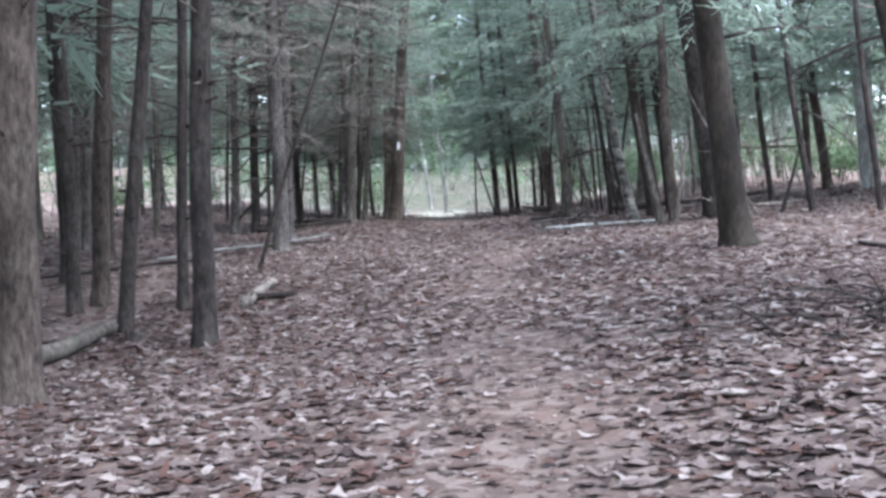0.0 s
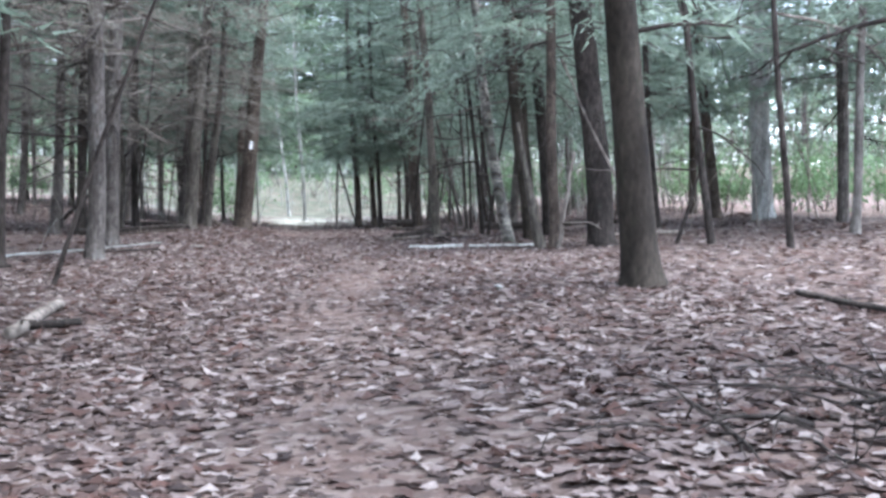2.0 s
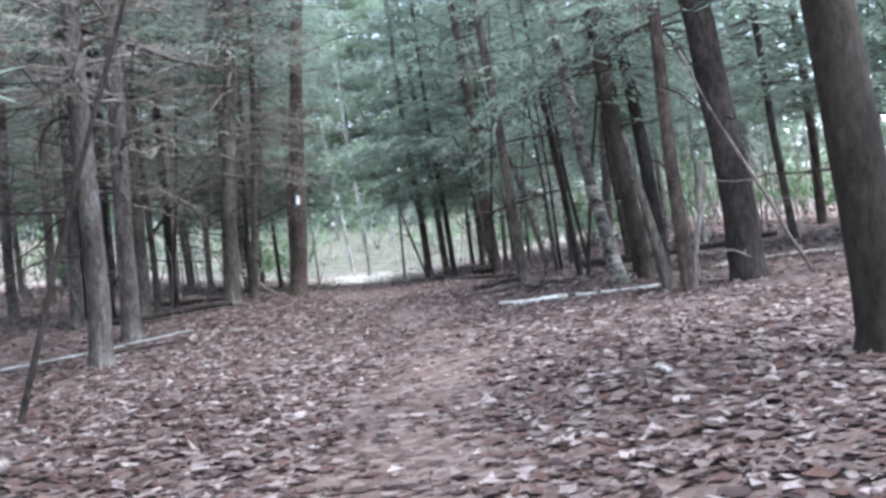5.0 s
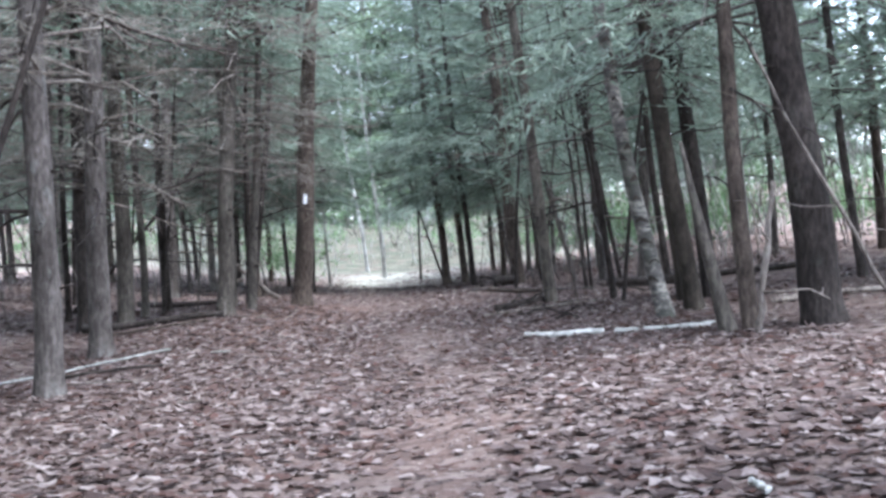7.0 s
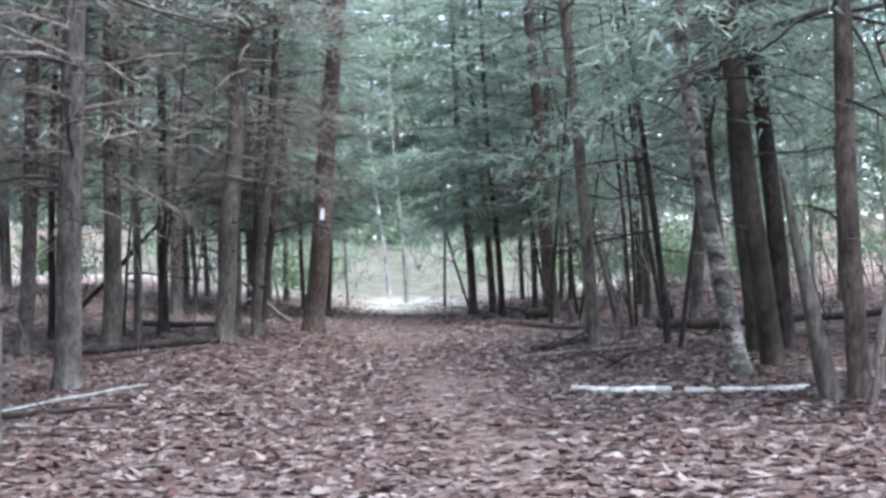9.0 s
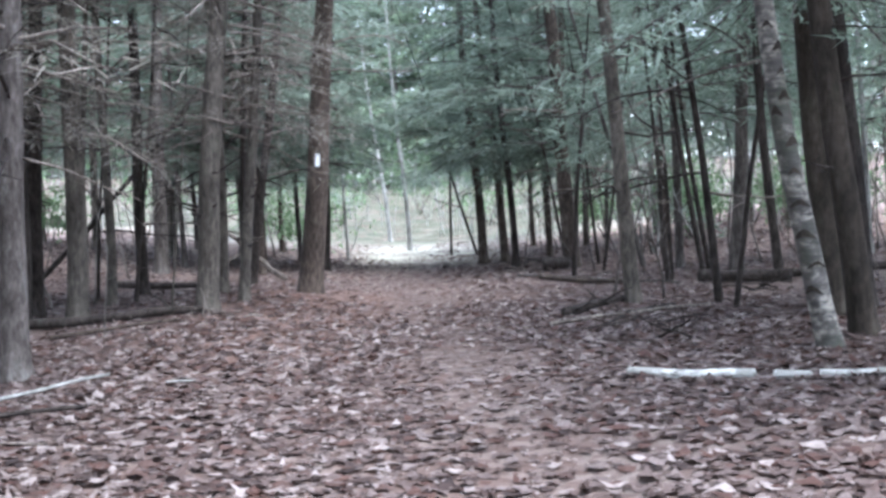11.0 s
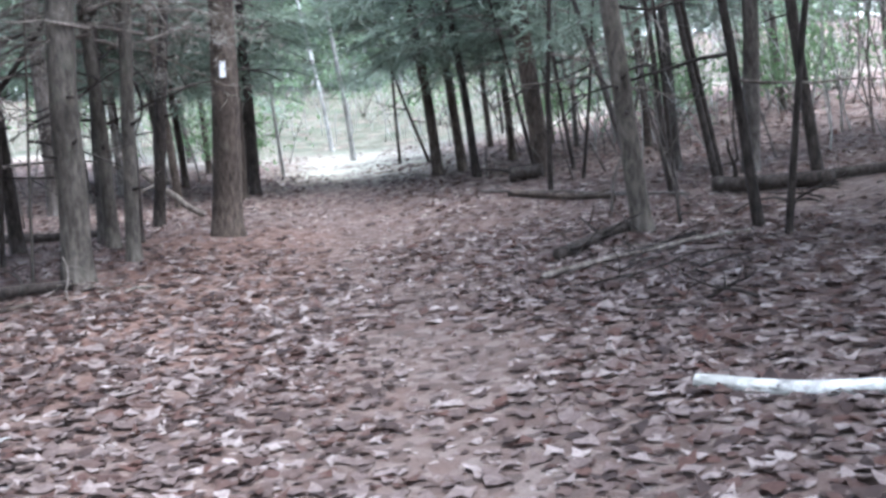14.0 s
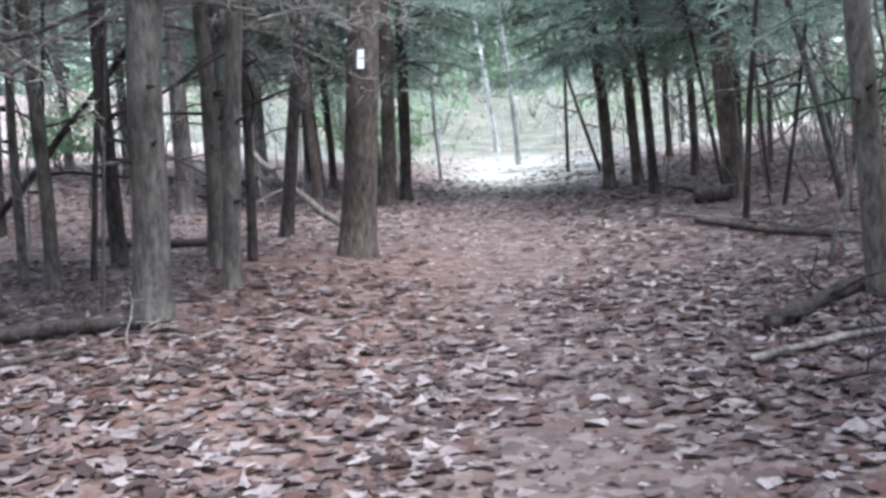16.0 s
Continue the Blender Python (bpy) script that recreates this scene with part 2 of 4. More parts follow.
# ---- ground ----
def ground_z(x, y):
    """Height of the forest floor: a shallow hollow way between two banks."""
    rise = np.clip((np.asarray(y, float) - 50) / 28, 0, 1)
    x = np.clip(np.asarray(x, float), -7, 9)
    y = np.clip(np.asarray(y, float), -3, 46)
    u, v = x / 5, (y - 20) / 15
    trough = np.exp(-((x - 0.5) / 1.2) ** 2)
    z = 0.2451 + 0.1257 * u + 0.0927 * u * u - 0.1443 * v - 0.1677 * u * v - 0.1621 * v * v + 0.1429 * u * u * v + 0.053 * v ** 3 + 0.0264 * u * v * v
    z = z + trough * (0.0411 * v - 0.0844)
    z = z + 0.2049 * np.exp(-((x + 1.7) / 1.3) ** 2 - ((y - 27) / 4.5) ** 2)
    z = z - 0.2643 * np.exp(-((x + 2.5) / 2.2) ** 2 - ((y - 9.5) / 3) ** 2)
    z = z + 0.0221 * np.exp(-((x - 3.4) / 1.6) ** 2 - ((y - 14) / 4) ** 2)
    return z + 1.8 * rise * rise * (3 - 2 * rise)


def rough_z(x, y):
    """The floor with its small hummocks."""
    x, y = np.asarray(x, float), np.asarray(y, float)
    return ground_z(x, y) + 0.012 * np.sin(2.1 * x + 0.7 * y) * np.sin(1.7 * y - 0.6 * x) + 0.008 * np.sin(5.3 * x + 1.1) * np.sin(4.7 * y)


def mesh_object(name, verts, faces, mats, parent=None, label="", indices=None, smooth=True):
    me = bpy.data.meshes.new(name)
    me.from_pydata([tuple(v) for v in verts], [], faces)
    for m in mats if isinstance(mats, (list, tuple)) else [mats]:
        me.materials.append(m)
    if indices is not None:
        me.polygons.foreach_set("material_index", np.asarray(indices, np.int32))
    if smooth:
        me.polygons.foreach_set("use_smooth", np.ones(len(me.polygons), bool))
    me.update()
    ob = new(name, me)
    if parent:
        ob.parent = parent
    if label:
        tagged(ob, label)
    return ob


def triangles(name, verts, tris, mats, indices=None):
    """A mesh out of plain arrays of corners and triangles."""
    me = bpy.data.meshes.new(name)
    verts, tris = np.asarray(verts, np.float32), np.asarray(tris, np.int32)
    me.vertices.add(len(verts))
    me.vertices.foreach_set("co", verts.ravel())
    me.loops.add(tris.size)
    me.loops.foreach_set("vertex_index", tris.ravel())
    me.polygons.add(len(tris))
    me.polygons.foreach_set("loop_start", np.arange(0, tris.size, 3, dtype=np.int32))
    for m in mats:
        me.materials.append(m)
    if indices is not None:
        me.polygons.foreach_set("material_index", np.asarray(indices, np.int32))
    me.update(calc_edges=True)
    return me


gx = np.concatenate([[-400, -200, -100, -60, -35, -22, -15, -11], np.arange(-8, 10.01, 0.25), [13, 17, 24, 36, 60, 100, 200, 400]])
gy = np.concatenate([[-400, -150, -60, -25, -12, -6], np.arange(-3, 46.01, 0.25), [48, 50, 52, 54, 57, 60, 63, 66, 69, 72, 75, 78, 84, 90, 120, 180, 280, 450]])
GX, GY = np.meshgrid(gx, gy)
GZ = rough_z(GX, GY)
w = len(gx)
quads = [(j * w + i, j * w + i + 1, (j + 1) * w + i + 1, (j + 1) * w + i) for j in range(len(gy) - 1) for i in range(w - 1)]
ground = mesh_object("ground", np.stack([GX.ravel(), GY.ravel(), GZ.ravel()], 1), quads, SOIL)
tagged(ground, "brown forest floor of bare earth, pine needles and leaf litter", "forest floor", kind="structure")


# ---- shapes for trees and wood ----
def tube(points, radii, sides=8, knob=0.0, rng=None, flare=0.0, cap=True):
    """A tapering, slightly knobbly round along a line of points: corners and faces."""
    pts = [Vector(p) for p in points]
    verts, faces = [], []
    lobes = (rng.uniform(0, 6.28), rng.choice((3, 4, 5))) if rng else (0, 4)
    side = None
    for i, p in enumerate(pts):
        way = (pts[min(i + 1, len(pts) - 1)] - pts[max(i - 1, 0)]).normalized()
        if side is None:
            side = way.orthogonal().normalized()
        side = (side - way * side.dot(way)).normalized()
        up = way.cross(side)
        for k in range(sides):
            a = 2 * math.pi * k / sides
            r = radii[i]
            if knob:
                r *= 1 + knob * noise.noise((p.x * 3 + math.cos(a), p.y * 3 + math.sin(a), p.z * 2.2))
            if flare and i < 4:
                r *= 1 + flare * (1.0, 0.45, 0.18, 0.05)[i] * (1 + 0.55 * math.sin(lobes[1] * a + lobes[0]))
            verts.append(p + (side * math.cos(a) + up * math.sin(a)) * r)
    for i in range(len(pts) - 1):
        for k in range(sides):
            m = (k + 1) % sides
            faces.append((i * sides + k, i * sides + m, (i + 1) * sides + m, (i + 1) * sides + k))
    if cap:
        faces.append(tuple(range(sides))[::-1])
        faces.append(tuple((len(pts) - 1) * sides + k for k in range(sides)))
    return verts, faces


def joined(pieces):
    verts, faces = [], []
    for v, f in pieces:
        k = len(verts)
        verts += list(v)
        faces += [tuple(i + k for i in q) for q in f]
    return verts, faces


def crooked(rng, start, way, length, steps=6, sag=0.0, wander=0.12):
    """A line that wanders as a dead branch does."""
    p, d, out = Vector(start), Vector(way).normalized(), [Vector(start)]
    for i in range(steps):
        d = (d + Vector((rng.gauss(0, wander), rng.gauss(0, wander), rng.gauss(0, wander) - sag))).normalized()
        p = p + d * (length / steps)
        out.append(p.copy())
    return out


def taper(r0, r1, count):
    return [r0 + (r1 - r0) * i / (count - 1) for i in range(count)]


def branch_shape(rng, start, way, length, r, sag=0.03, twigs=4):
    """A bare branch with side twigs."""
    main = crooked(rng, start, way, length, 7, sag)
    out = [tube(main, taper(r, r * 0.3, len(main)), 5)]
    for _ in range(twigs):
        i = rng.randrange(2, len(main) - 1)
        d = (main[i + 1] - main[i]).normalized()
        off = Vector((rng.gauss(0, 1), rng.gauss(0, 1), rng.gauss(0, 0.5))).normalized()
        line = crooked(rng, main[i], d * 0.7 + off * 0.8, length * rng.uniform(0.2, 0.5), 4, sag, 0.2)
        out.append(tube(line, taper(r * 0.45, r * 0.15, len(line)), 4))
    return joined(out)


def bough_arrays(rs, length, blade=0.075, width=0.026, step=0.14, gap=0.1):
    """One flat, drooping evergreen bough along +x, as blades of needles: corners and triangles."""
    v, count = [], 0
    steps = max(5, int(length / step))
    for i in range(2, steps):
        s = i / steps
        cx, cz = s * length, -0.22 * length * s * s
        for sg in (-1, 1):
            tl = length * (0.5 * (1 - s) + 0.12) * rs.uniform(0.6, 1.1)
            ang = radians(rs.uniform(38, 66)) * sg
            dx, dy, dz = math.cos(ang), math.sin(ang), rs.uniform(-0.3, 0.1)
            k = max(2, int(tl / gap))
            q = (np.arange(k) + rs.uniform(0.2, 0.9, k)) / k
            base = np.stack([cx + dx * tl * q, dy * tl * q, cz + dz * tl * q - 0.1 * tl * q * q], 1)
            for _ in range(1):
                turn = ang + rs.normal(0, 0.75, k)
                d = np.stack([np.cos(turn), np.sin(turn), rs.normal(-0.1, 0.4, k)], 1) * (blade * rs.uniform(0.6, 1.3, k))[:, None]
                n_ = np.stack([-np.sin(turn), np.cos(turn), rs.normal(0, 0.5, k)], 1) * width * 0.5
                v.append(np.stack([base - n_, base + n_, base + d], 1).reshape(-1, 3))
    verts = np.concatenate(v)
    return verts, np.arange(len(verts)).reshape(-1, 3)


def crown_mesh(name, seed, low, high, reach, boughs, mats, top_reach=0.5, blade=0.15, width=0.05, step=0.14, gap=0.1):
    """An uneven evergreen crown round a bare axis: limbs and drooping boughs with gaps between."""
    rs = np.random.RandomState(seed)
    rng = random.Random(seed)
    kinds = [bough_arrays(rs, reach * f, blade, width, step, gap) for f in (1.0, 0.75, 0.55)]
    vs, ts, wood_v, wood_f, at = [], [], [], [], 0
    for i in range(boughs):
        h = low + (high - low) * ((i + rs.uniform(0, 1)) / boughs)
        f = 1 - (h - low) / (high - low)
        size = rs.uniform(0.55, 1.1) * (top_reach + (1 - top_reach) * f)
        a, lift = rs.uniform(0, 2 * math.pi), radians(rs.uniform(-14, 16))
        v, t = kinds[rs.randint(3)]
        v = v * size
        tilt = rs.normal(0, 0.25)
        y, z = v[:, 1] * math.cos(tilt) - v[:, 2] * math.sin(tilt), v[:, 1] * math.sin(tilt) + v[:, 2] * math.cos(tilt)
        x = v[:, 0]
        x, z = x * math.cos(lift) - z * math.sin(lift), x * math.sin(lift) + z * math.cos(lift)
        start = rs.uniform(0.0, 0.35)
        x = x + start
        q = np.stack([x * math.cos(a) - y * math.sin(a), x * math.sin(a) + y * math.cos(a), z + h], 1)
        vs.append(q)
        ts.append(t + at)
        at += len(q)
        r = reach * size
        line = [(0, 0, h), (math.cos(a) * r * 0.4, math.sin(a) * r * 0.4, h + math.sin(lift) * r * 0.4 - 0.02), (math.cos(a) * r * 0.85, math.sin(a) * r * 0.85, h + math.sin(lift) * r * 0.85 - 0.15 * r)]
        wv, wf = tube(line, [0.02, 0.012, 0.004], 4, cap=False)
        k = len(wood_v)
        wood_v += [tuple(p) for p in wv]
        for c in wf:
            wood_f += [(c[0] + k, c[1] + k, c[2] + k), (c[0] + k, c[2] + k, c[3] + k)]
    verts = np.concatenate(vs + [np.array(wood_v)])
    tris = np.concatenate(ts + [np.array(wood_f) + at])
    idx = np.concatenate([np.zeros(sum(len(t) for t in ts)), np.ones(len(wood_f))])
    return triangles(name, verts, tris, mats, idx)


HIGH_CROWNS = [crown_mesh("crown", 10 + i, 4.0, 11.0, 2.2, 50, [NEEDLES, BARK_PINE], 0.5, 0.24, 0.036, 0.17, 0.13) for i in range(3)]
LOW_CROWNS = [crown_mesh("crown", 20 + i, 2.0, 8.8, 2.5, 76, [NEEDLES, BARK_PINE], 0.5, 0.22, 0.034, 0.14, 0.11) for i in range(4)]
MID_CROWNS = [crown_mesh("crown", 40 + i, 2.8, 9.0, 2.2, 82, [NEEDLES, BARK_PINE], 0.5, 0.17, 0.027, 0.135, 0.09) for i in range(3)]
DRY_CROWNS = [crown_mesh("crown", 30 + i, 1.9, 6.4, 1.6, 62, [NEEDLES_DRY, DEADWOOD], 0.8, 0.13, 0.012, 0.12, 0.075) for i in range(3)]
WIDE_CROWNS = [crown_mesh("crown", 80 + i, 2.0, 9.0, 3.5, 74, [NEEDLES, BARK_PINE], 0.65, 0.26, 0.042, 0.17, 0.125) for i in range(3)]
WIDE_HAZY_CROWNS = [crown_mesh("crown", 90 + i, 0.6, 9.0, 3.5, 82, [NEEDLES_HAZY, BARK_GREY], 0.65, 0.28, 0.05, 0.19, 0.14) for i in range(2)]
FAR_CROWNS = [crown_mesh("crown", 50 + i, 2.3, 10.5, 2.6, 64, [NEEDLES, BARK_PINE], 0.5, 0.34, 0.07, 0.25, 0.19) for i in range(4)]
EDGE_CROWNS = [crown_mesh("crown", 60 + i, 0.35, 9.0, 2.6, 96, [NEEDLES_HAZY, BARK_GREY], 0.6, 0.34, 0.11, 0.24, 0.18) for i in range(4)]


# ---- trees ----
def tree(x, y, d, lean, name="pine_tree", mat=None, label="", group="", height=11.5, lean_y=0.0, curve=0.0, crown=None, dry=None,
         branches=0, branch_low=1.2, branch_high=5.5, branch_length=1.2, flare=0.35, knob=0.12, sides=12, seed=None, sway=0.03, crown_scale=1.0, stubs=0):
    """A standing tree: a tapered trunk with root flare, dead branches and, where it bears one, a crown."""
    rng = random.Random(seed if seed is not None else int(x * 977 + y * 131))
    z0 = float(ground_z(x, y))
    root = new(name)
    root.location = (x, y, z0)
    tagged(root, label, "tree", group)
    steps = max(10, int(height / 0.4))
    hs = [-0.12, 0.03, 0.14, 0.32] + [0.32 + (height - 0.32) * (i + 1) / steps for i in range(steps)]
    ph, ph2 = rng.uniform(0, 6.28), rng.uniform(0, 6.28)
    grow = lambda h: min(1.0, max(h, 0) / 1.5)
    axis = lambda h: Vector((lean * h + curve * h * h + sway * grow(h) * math.sin(h * 0.9 + ph), lean_y * h + sway * grow(h) * math.sin(h * 0.7 + ph2), h))
    radius = lambda h: 0.5 * d * (1 - 0.78 * max(h, 0) / height)
    v, f = tube([axis(h) for h in hs], [radius(h) for h in hs], sides, knob, rng, flare)
    mesh_object("trunk", v, f, mat or BARK_PINE, root)
    for _ in range(branches):
        h = rng.uniform(branch_low, branch_high)
        a = rng.uniform(0, 2 * math.pi)
        size = branch_length * rng.uniform(0.35, 1.2)
        p = axis(h)
        v, f = branch_shape(rng, p + Vector((math.cos(a), math.sin(a), 0)) * radius(h) * 0.7, (math.cos(a), math.sin(a), rng.uniform(-0.25, 0.35)), size, 0.009 + 0.006 * size, 0.03, 4)
        mesh_object("branch", v, f, DEADWOOD if rng.random() < 0.35 else BARK_DARK, root)
    for _ in range(stubs):
        h, a = rng.uniform(0.5, 4.5), rng.uniform(math.pi, 2 * math.pi)
        out = Vector((math.cos(a), math.sin(a), rng.uniform(-0.1, 0.4)))
        p = axis(h) + Vector((math.cos(a), math.sin(a), 0)) * radius(h) * 0.85
        size = rng.uniform(0.05, 0.16)
        v, f = tube([p, p + out * size * 0.5, p + out * size], [0.018, 0.012, 0.008], 6)
        mesh_object("branch_stub", v, f, BARK_DARK, root)
    for me in (crown, dry):
        if me:
            c = new("crown", me)
            c.parent = root
            mid = axis(5)
            c.matrix_parent_inverse = Matrix.Identity(4)
            c.matrix_local = Matrix.Translation((mid.x * 0.9, mid.y * 0.9, 0)) @ Matrix.Rotation(rng.uniform(0, 6.28), 4, "Z") @ Matrix.Scale(crown_scale, 4)
    return root, axis, radius, rng


PINE = "tall straight grey-brown pine with dead lower twigs"
HEMLOCK = "evergreen with a dark trunk and drooping blue-green boughs"
SAPLING = "slender bare sapling with a thin dark stem"
G_PINES, G_RIGHT, G_SAP = "pines beside the trail", "evergreens beside the trail", "saplings in the understory"
_pick = random.Random(5)


def pine(x, y, d, lean, mat=None, crown=True, branches=6, label=PINE, **k):
    # crowns of the nearer pines, above the view, are enlarged to deepen the shade
    return tree(x, y, d, lean, "pine_tree", mat or BARK_PINE, label, G_PINES, crown=_pick.choice(HIGH_CROWNS) if crown else None, branches=branches, stubs=6,
                crown_scale=1.3 if y < 24 else 1.0, **k)


def hemlock(x, y, d, lean, mat=None, low=True, branches=4, label=HEMLOCK, **k):
    return tree(x, y, d, lean, "hemlock_tree", mat or BARK_BROWN, label, G_RIGHT, crown=_pick.choice(LOW_CROWNS if low else MID_CROWNS), branches=branches, **k)


def sapling(x, y, d, lean, mat=None, height=6.0, branches=7, label=SAPLING, **k):
    return tree(x, y, d, lean, "sapling", mat or BARK_DARK, label, G_SAP, height=height, branches=branches, branch_low=0.9, branch_high=height * 0.8,
                branch_length=1.4, flare=0.15, sides=7, **k)


# bank on the left, from the start of the walk to the field
pine(-3.08, 8.26, 0.4, 0.045, BARK_BROWN, branches=3, label="thick grey-brown pine trunk with rough bark", branch_low=2.5)
pine(-2.12, 10.42, 0.215, 0.03, BARK_DARK, branches=4, branch_length=0.5)
pine(-3.04, 11.32, 0.155, 0.11, BARK_DARK, branches=5, label="dark leaning pine with a knobbly trunk")
pine(-2.68, 12.34, 0.125, 0.035, BARK_DARK, branches=4)
pine(-3.83, 12.45, 0.165, 0.0, BARK_DARK, branches=5)
pine(-3.67, 12.93, 0.2, 0.055, BARK_BROWN, branches=5)
pine(-3.41, 17.92, 0.15, 0.02, BARK_DARK, branches=6, dry=DRY_CROWNS[1])
pine(-2.42, 18.87, 0.25, 0.015, branches=13, branch_low=1.0, branch_length=1.8, dry=DRY_CROWNS[0])
arched, axis, radius, rng = pine(-2.66, 22.0, 0.255, 0.016, branches=14, branch_low=1.2, branch_length=1.9, dry=DRY_CROWNS[0])
v, f = branch_shape(rng, axis(1.7) + Vector((0.1, 0, 0)), (1, -0.1, -0.15), 1.0, 0.013, 0.09, 3)
mesh_object("branch", v, f, DEADWOOD, arched)
pine(-4.18, 25.7, 0.2, 0.05, branches=6, dry=DRY_CROWNS[1])
pine(-3.16, 25.9, 0.24, 0.012, BARK_GREEN, branches=12, branch_length=1.8, dry=DRY_CROWNS[2], label="pine with mossy green-grey bark")
pine(-3.76, 25.93, 0.19, 0.03, BARK_DARK, branches=6, dry=DRY_CROWNS[1])
pine(-3.9, 26.93, 0.195, 0.03, BARK_DARK, branches=6)
pine(-1.75, 25.79, 0.25, 0.07, BARK_GREEN, branches=7, dry=DRY_CROWNS[0], branch_low=2.0, label="thick pine with mossy grey-green bark on a bank")
pine(-1.5, 26.93, 0.135, 0.075, BARK_GREEN, branches=6, dry=DRY_CROWNS[1])
pine(-4.5, 28.1, 0.105, 0.02, BARK_DARK, branches=5)
pine(-3.3, 28.15, 0.13, -0.01, BARK_GREEN, branches=6)
sapling(-3.08, 28.5, 0.06, 0.1)
sapling(-2.19, 26.11, 0.03, 0.09, BARK_GREEN, height=4.5, branches=3)
pine(-1.94, 28.35, 0.15, 0.0, BARK_GREEN, branches=6, dry=DRY_CROWNS[2])
pine(-1.73, 28.71, 0.09, 0.045, BARK_DARK, branches=4)
pine(-3.84, 28.85, 0.095, 0.04, BARK_GREEN, branches=5)
sapling(-3.7, 29.06, 0.05, 0.07)
pine(-2.2, 29.3, 0.15, 0.06, branches=6, dry=DRY_CROWNS[0])
pine(-3.2, 29.6, 0.17, -0.01, BARK_DARK, branches=6, dry=DRY_CROWNS[0])
pine(-1.95, 31.5, 0.155, 0.15, BARK_DARK, branches=5, label="dark pine leaning over the trail edge", curve=-0.006)
pine(-5.3, 31.9, 0.1, 0.04, BARK_DARK, branches=4)
pine(-3.95, 34.8, 0.27, 0.02, branches=5)
hemlock(-2.21, 35.41, 0.14, -0.03, low=False)
hemlock(-1.32, 36.3, 0.24, 0.04, low=False)
hemlock(-1.18, 37.6, 0.19, 0.035, BARK_DARK)
hemlock(-1.4, 39.8, 0.15, 0.04, BARK_DARK)
sapling(-0.9, 42.1, 0.08, -0.03, BARK_PALE, height=5)
# a thin bare pole that leans far over
sapling(-2.28, 15.22, 0.055, 0.34, BARK_DARK, height=6.5, label="thin dead sapling leaning far over", branches=3)

# the pine with the white trail mark
blazed, axis, radius, _ = tree(-0.92, 29.5, 0.335, 0.09, "pine_tree", BARK_BROWN, "large brown pine with a white painted trail mark", G_PINES, crown=HIGH_CROWNS[1],
                               branches=7, branch_low=2.6, knob=0.04, sides=20, flare=0.4)
v, f = [], []
for i in range(9):
    h = 1.72 + 0.17 * i / 8
    c, r = axis(h), radius(h) * 1.03 + 0.006
    for k in range(7):
        a = -math.pi / 2 + (k - 3) / 3 * 0.2
        edge = 0.004 * math.sin(7 * i + 3 * k)
        v.append((c.x + math.cos(a) * r, c.y + math.sin(a) * r, h + edge))
for i in range(8):
    for k in range(6):
        f.append((i * 7 + k, i * 7 + k + 1, i * 7 + k + 8, i * 7 + k + 7))
mesh_object("trail_blaze", v, f, PAINT, blazed, "white painted rectangle, a trail mark")

# rise on the right
right_tree, axis, radius, rng = hemlock(3.31, 7.94, 0.125, -0.19, BARK_SMOOTH, False, 3, "dark leaning young evergreen on the leafy bank", branch_low=2.2, branch_high=4.0)
v, f = branch_shape(rng, axis(1.75), (-1, 0, -0.3), 0.75, 0.016, 0.0, 4)
mesh_object("branch", v, f, BARK_DARK, right_tree)
big, axis, radius, rng = hemlock(3.15, 12.75, 0.33, -0.112, BARK_SMOOTH, False, 0, "thick brown leaning trunk with smooth dark bark", sides=18, flare=0.5, knob=0.05, sway=0.01)
v, f = branch_shape(rng, axis(2.2) + Vector((0.1, 0, 0)), (0.9, -0.1, 0.22), 1.1, 0.026, 0.0, 5)
mesh_object("branch", v, f, BARK_DARK, big)
sapling(6.15, 16.76, 0.1, -0.1, branches=4, height=8)
sapling(5.7, 18.34, 0.12, -0.15, branches=5, height=8, label="crooked bare sapling with a forked stem")
sapling(5.29, 18.59, 0.065, 0.28, height=1.6, branches=2, label="short leaning dead stem")
hemlock(9.19, 18.69, 0.12, -0.045, BARK_PINE, False)
hemlock(8.88, 21.2, 0.15, -0.045, BARK_PINE)
hemlock(8.51, 23.7, 0.38, -0.068, BARK_PALE, False, 3, "thick pale grey trunk with blotched bark", sides=16)
hemlock(8.16, 25.2, 0.22, -0.13, BARK_BROWN)
hemlock(11.0, 23.1, 0.16, 0.0, BARK_PINE)
hemlock(4.42, 19.15, 0.39, -0.112, BARK_DARK, False, 4, "thick dark furrowed evergreen trunk", sides=16, knob=0.2, flare=0.3)
hemlock(3.78, 19.27, 0.165, -0.05, BARK_BROWN, False, 5)
tree(3.58, 19.32, 0.165, -0.22, "snag", BARK_GREEN, "broken mossy snag leaning beside a trunk", "", height=1.75, branches=1, branch_low=0.8, branch_high=1.5, branch_length=0.5, flare=0.2)
birch, axis, radius, rng = tree(3.5, 21.45, 0.185, -0.2, "birch_tree", BIRCH, "leaning birch with peeling cream bark and black scars", "birches", height=8.5, branches=4, branch_low=2.5, sides=16, curve=0.008, flare=0.3)
h = 0.45
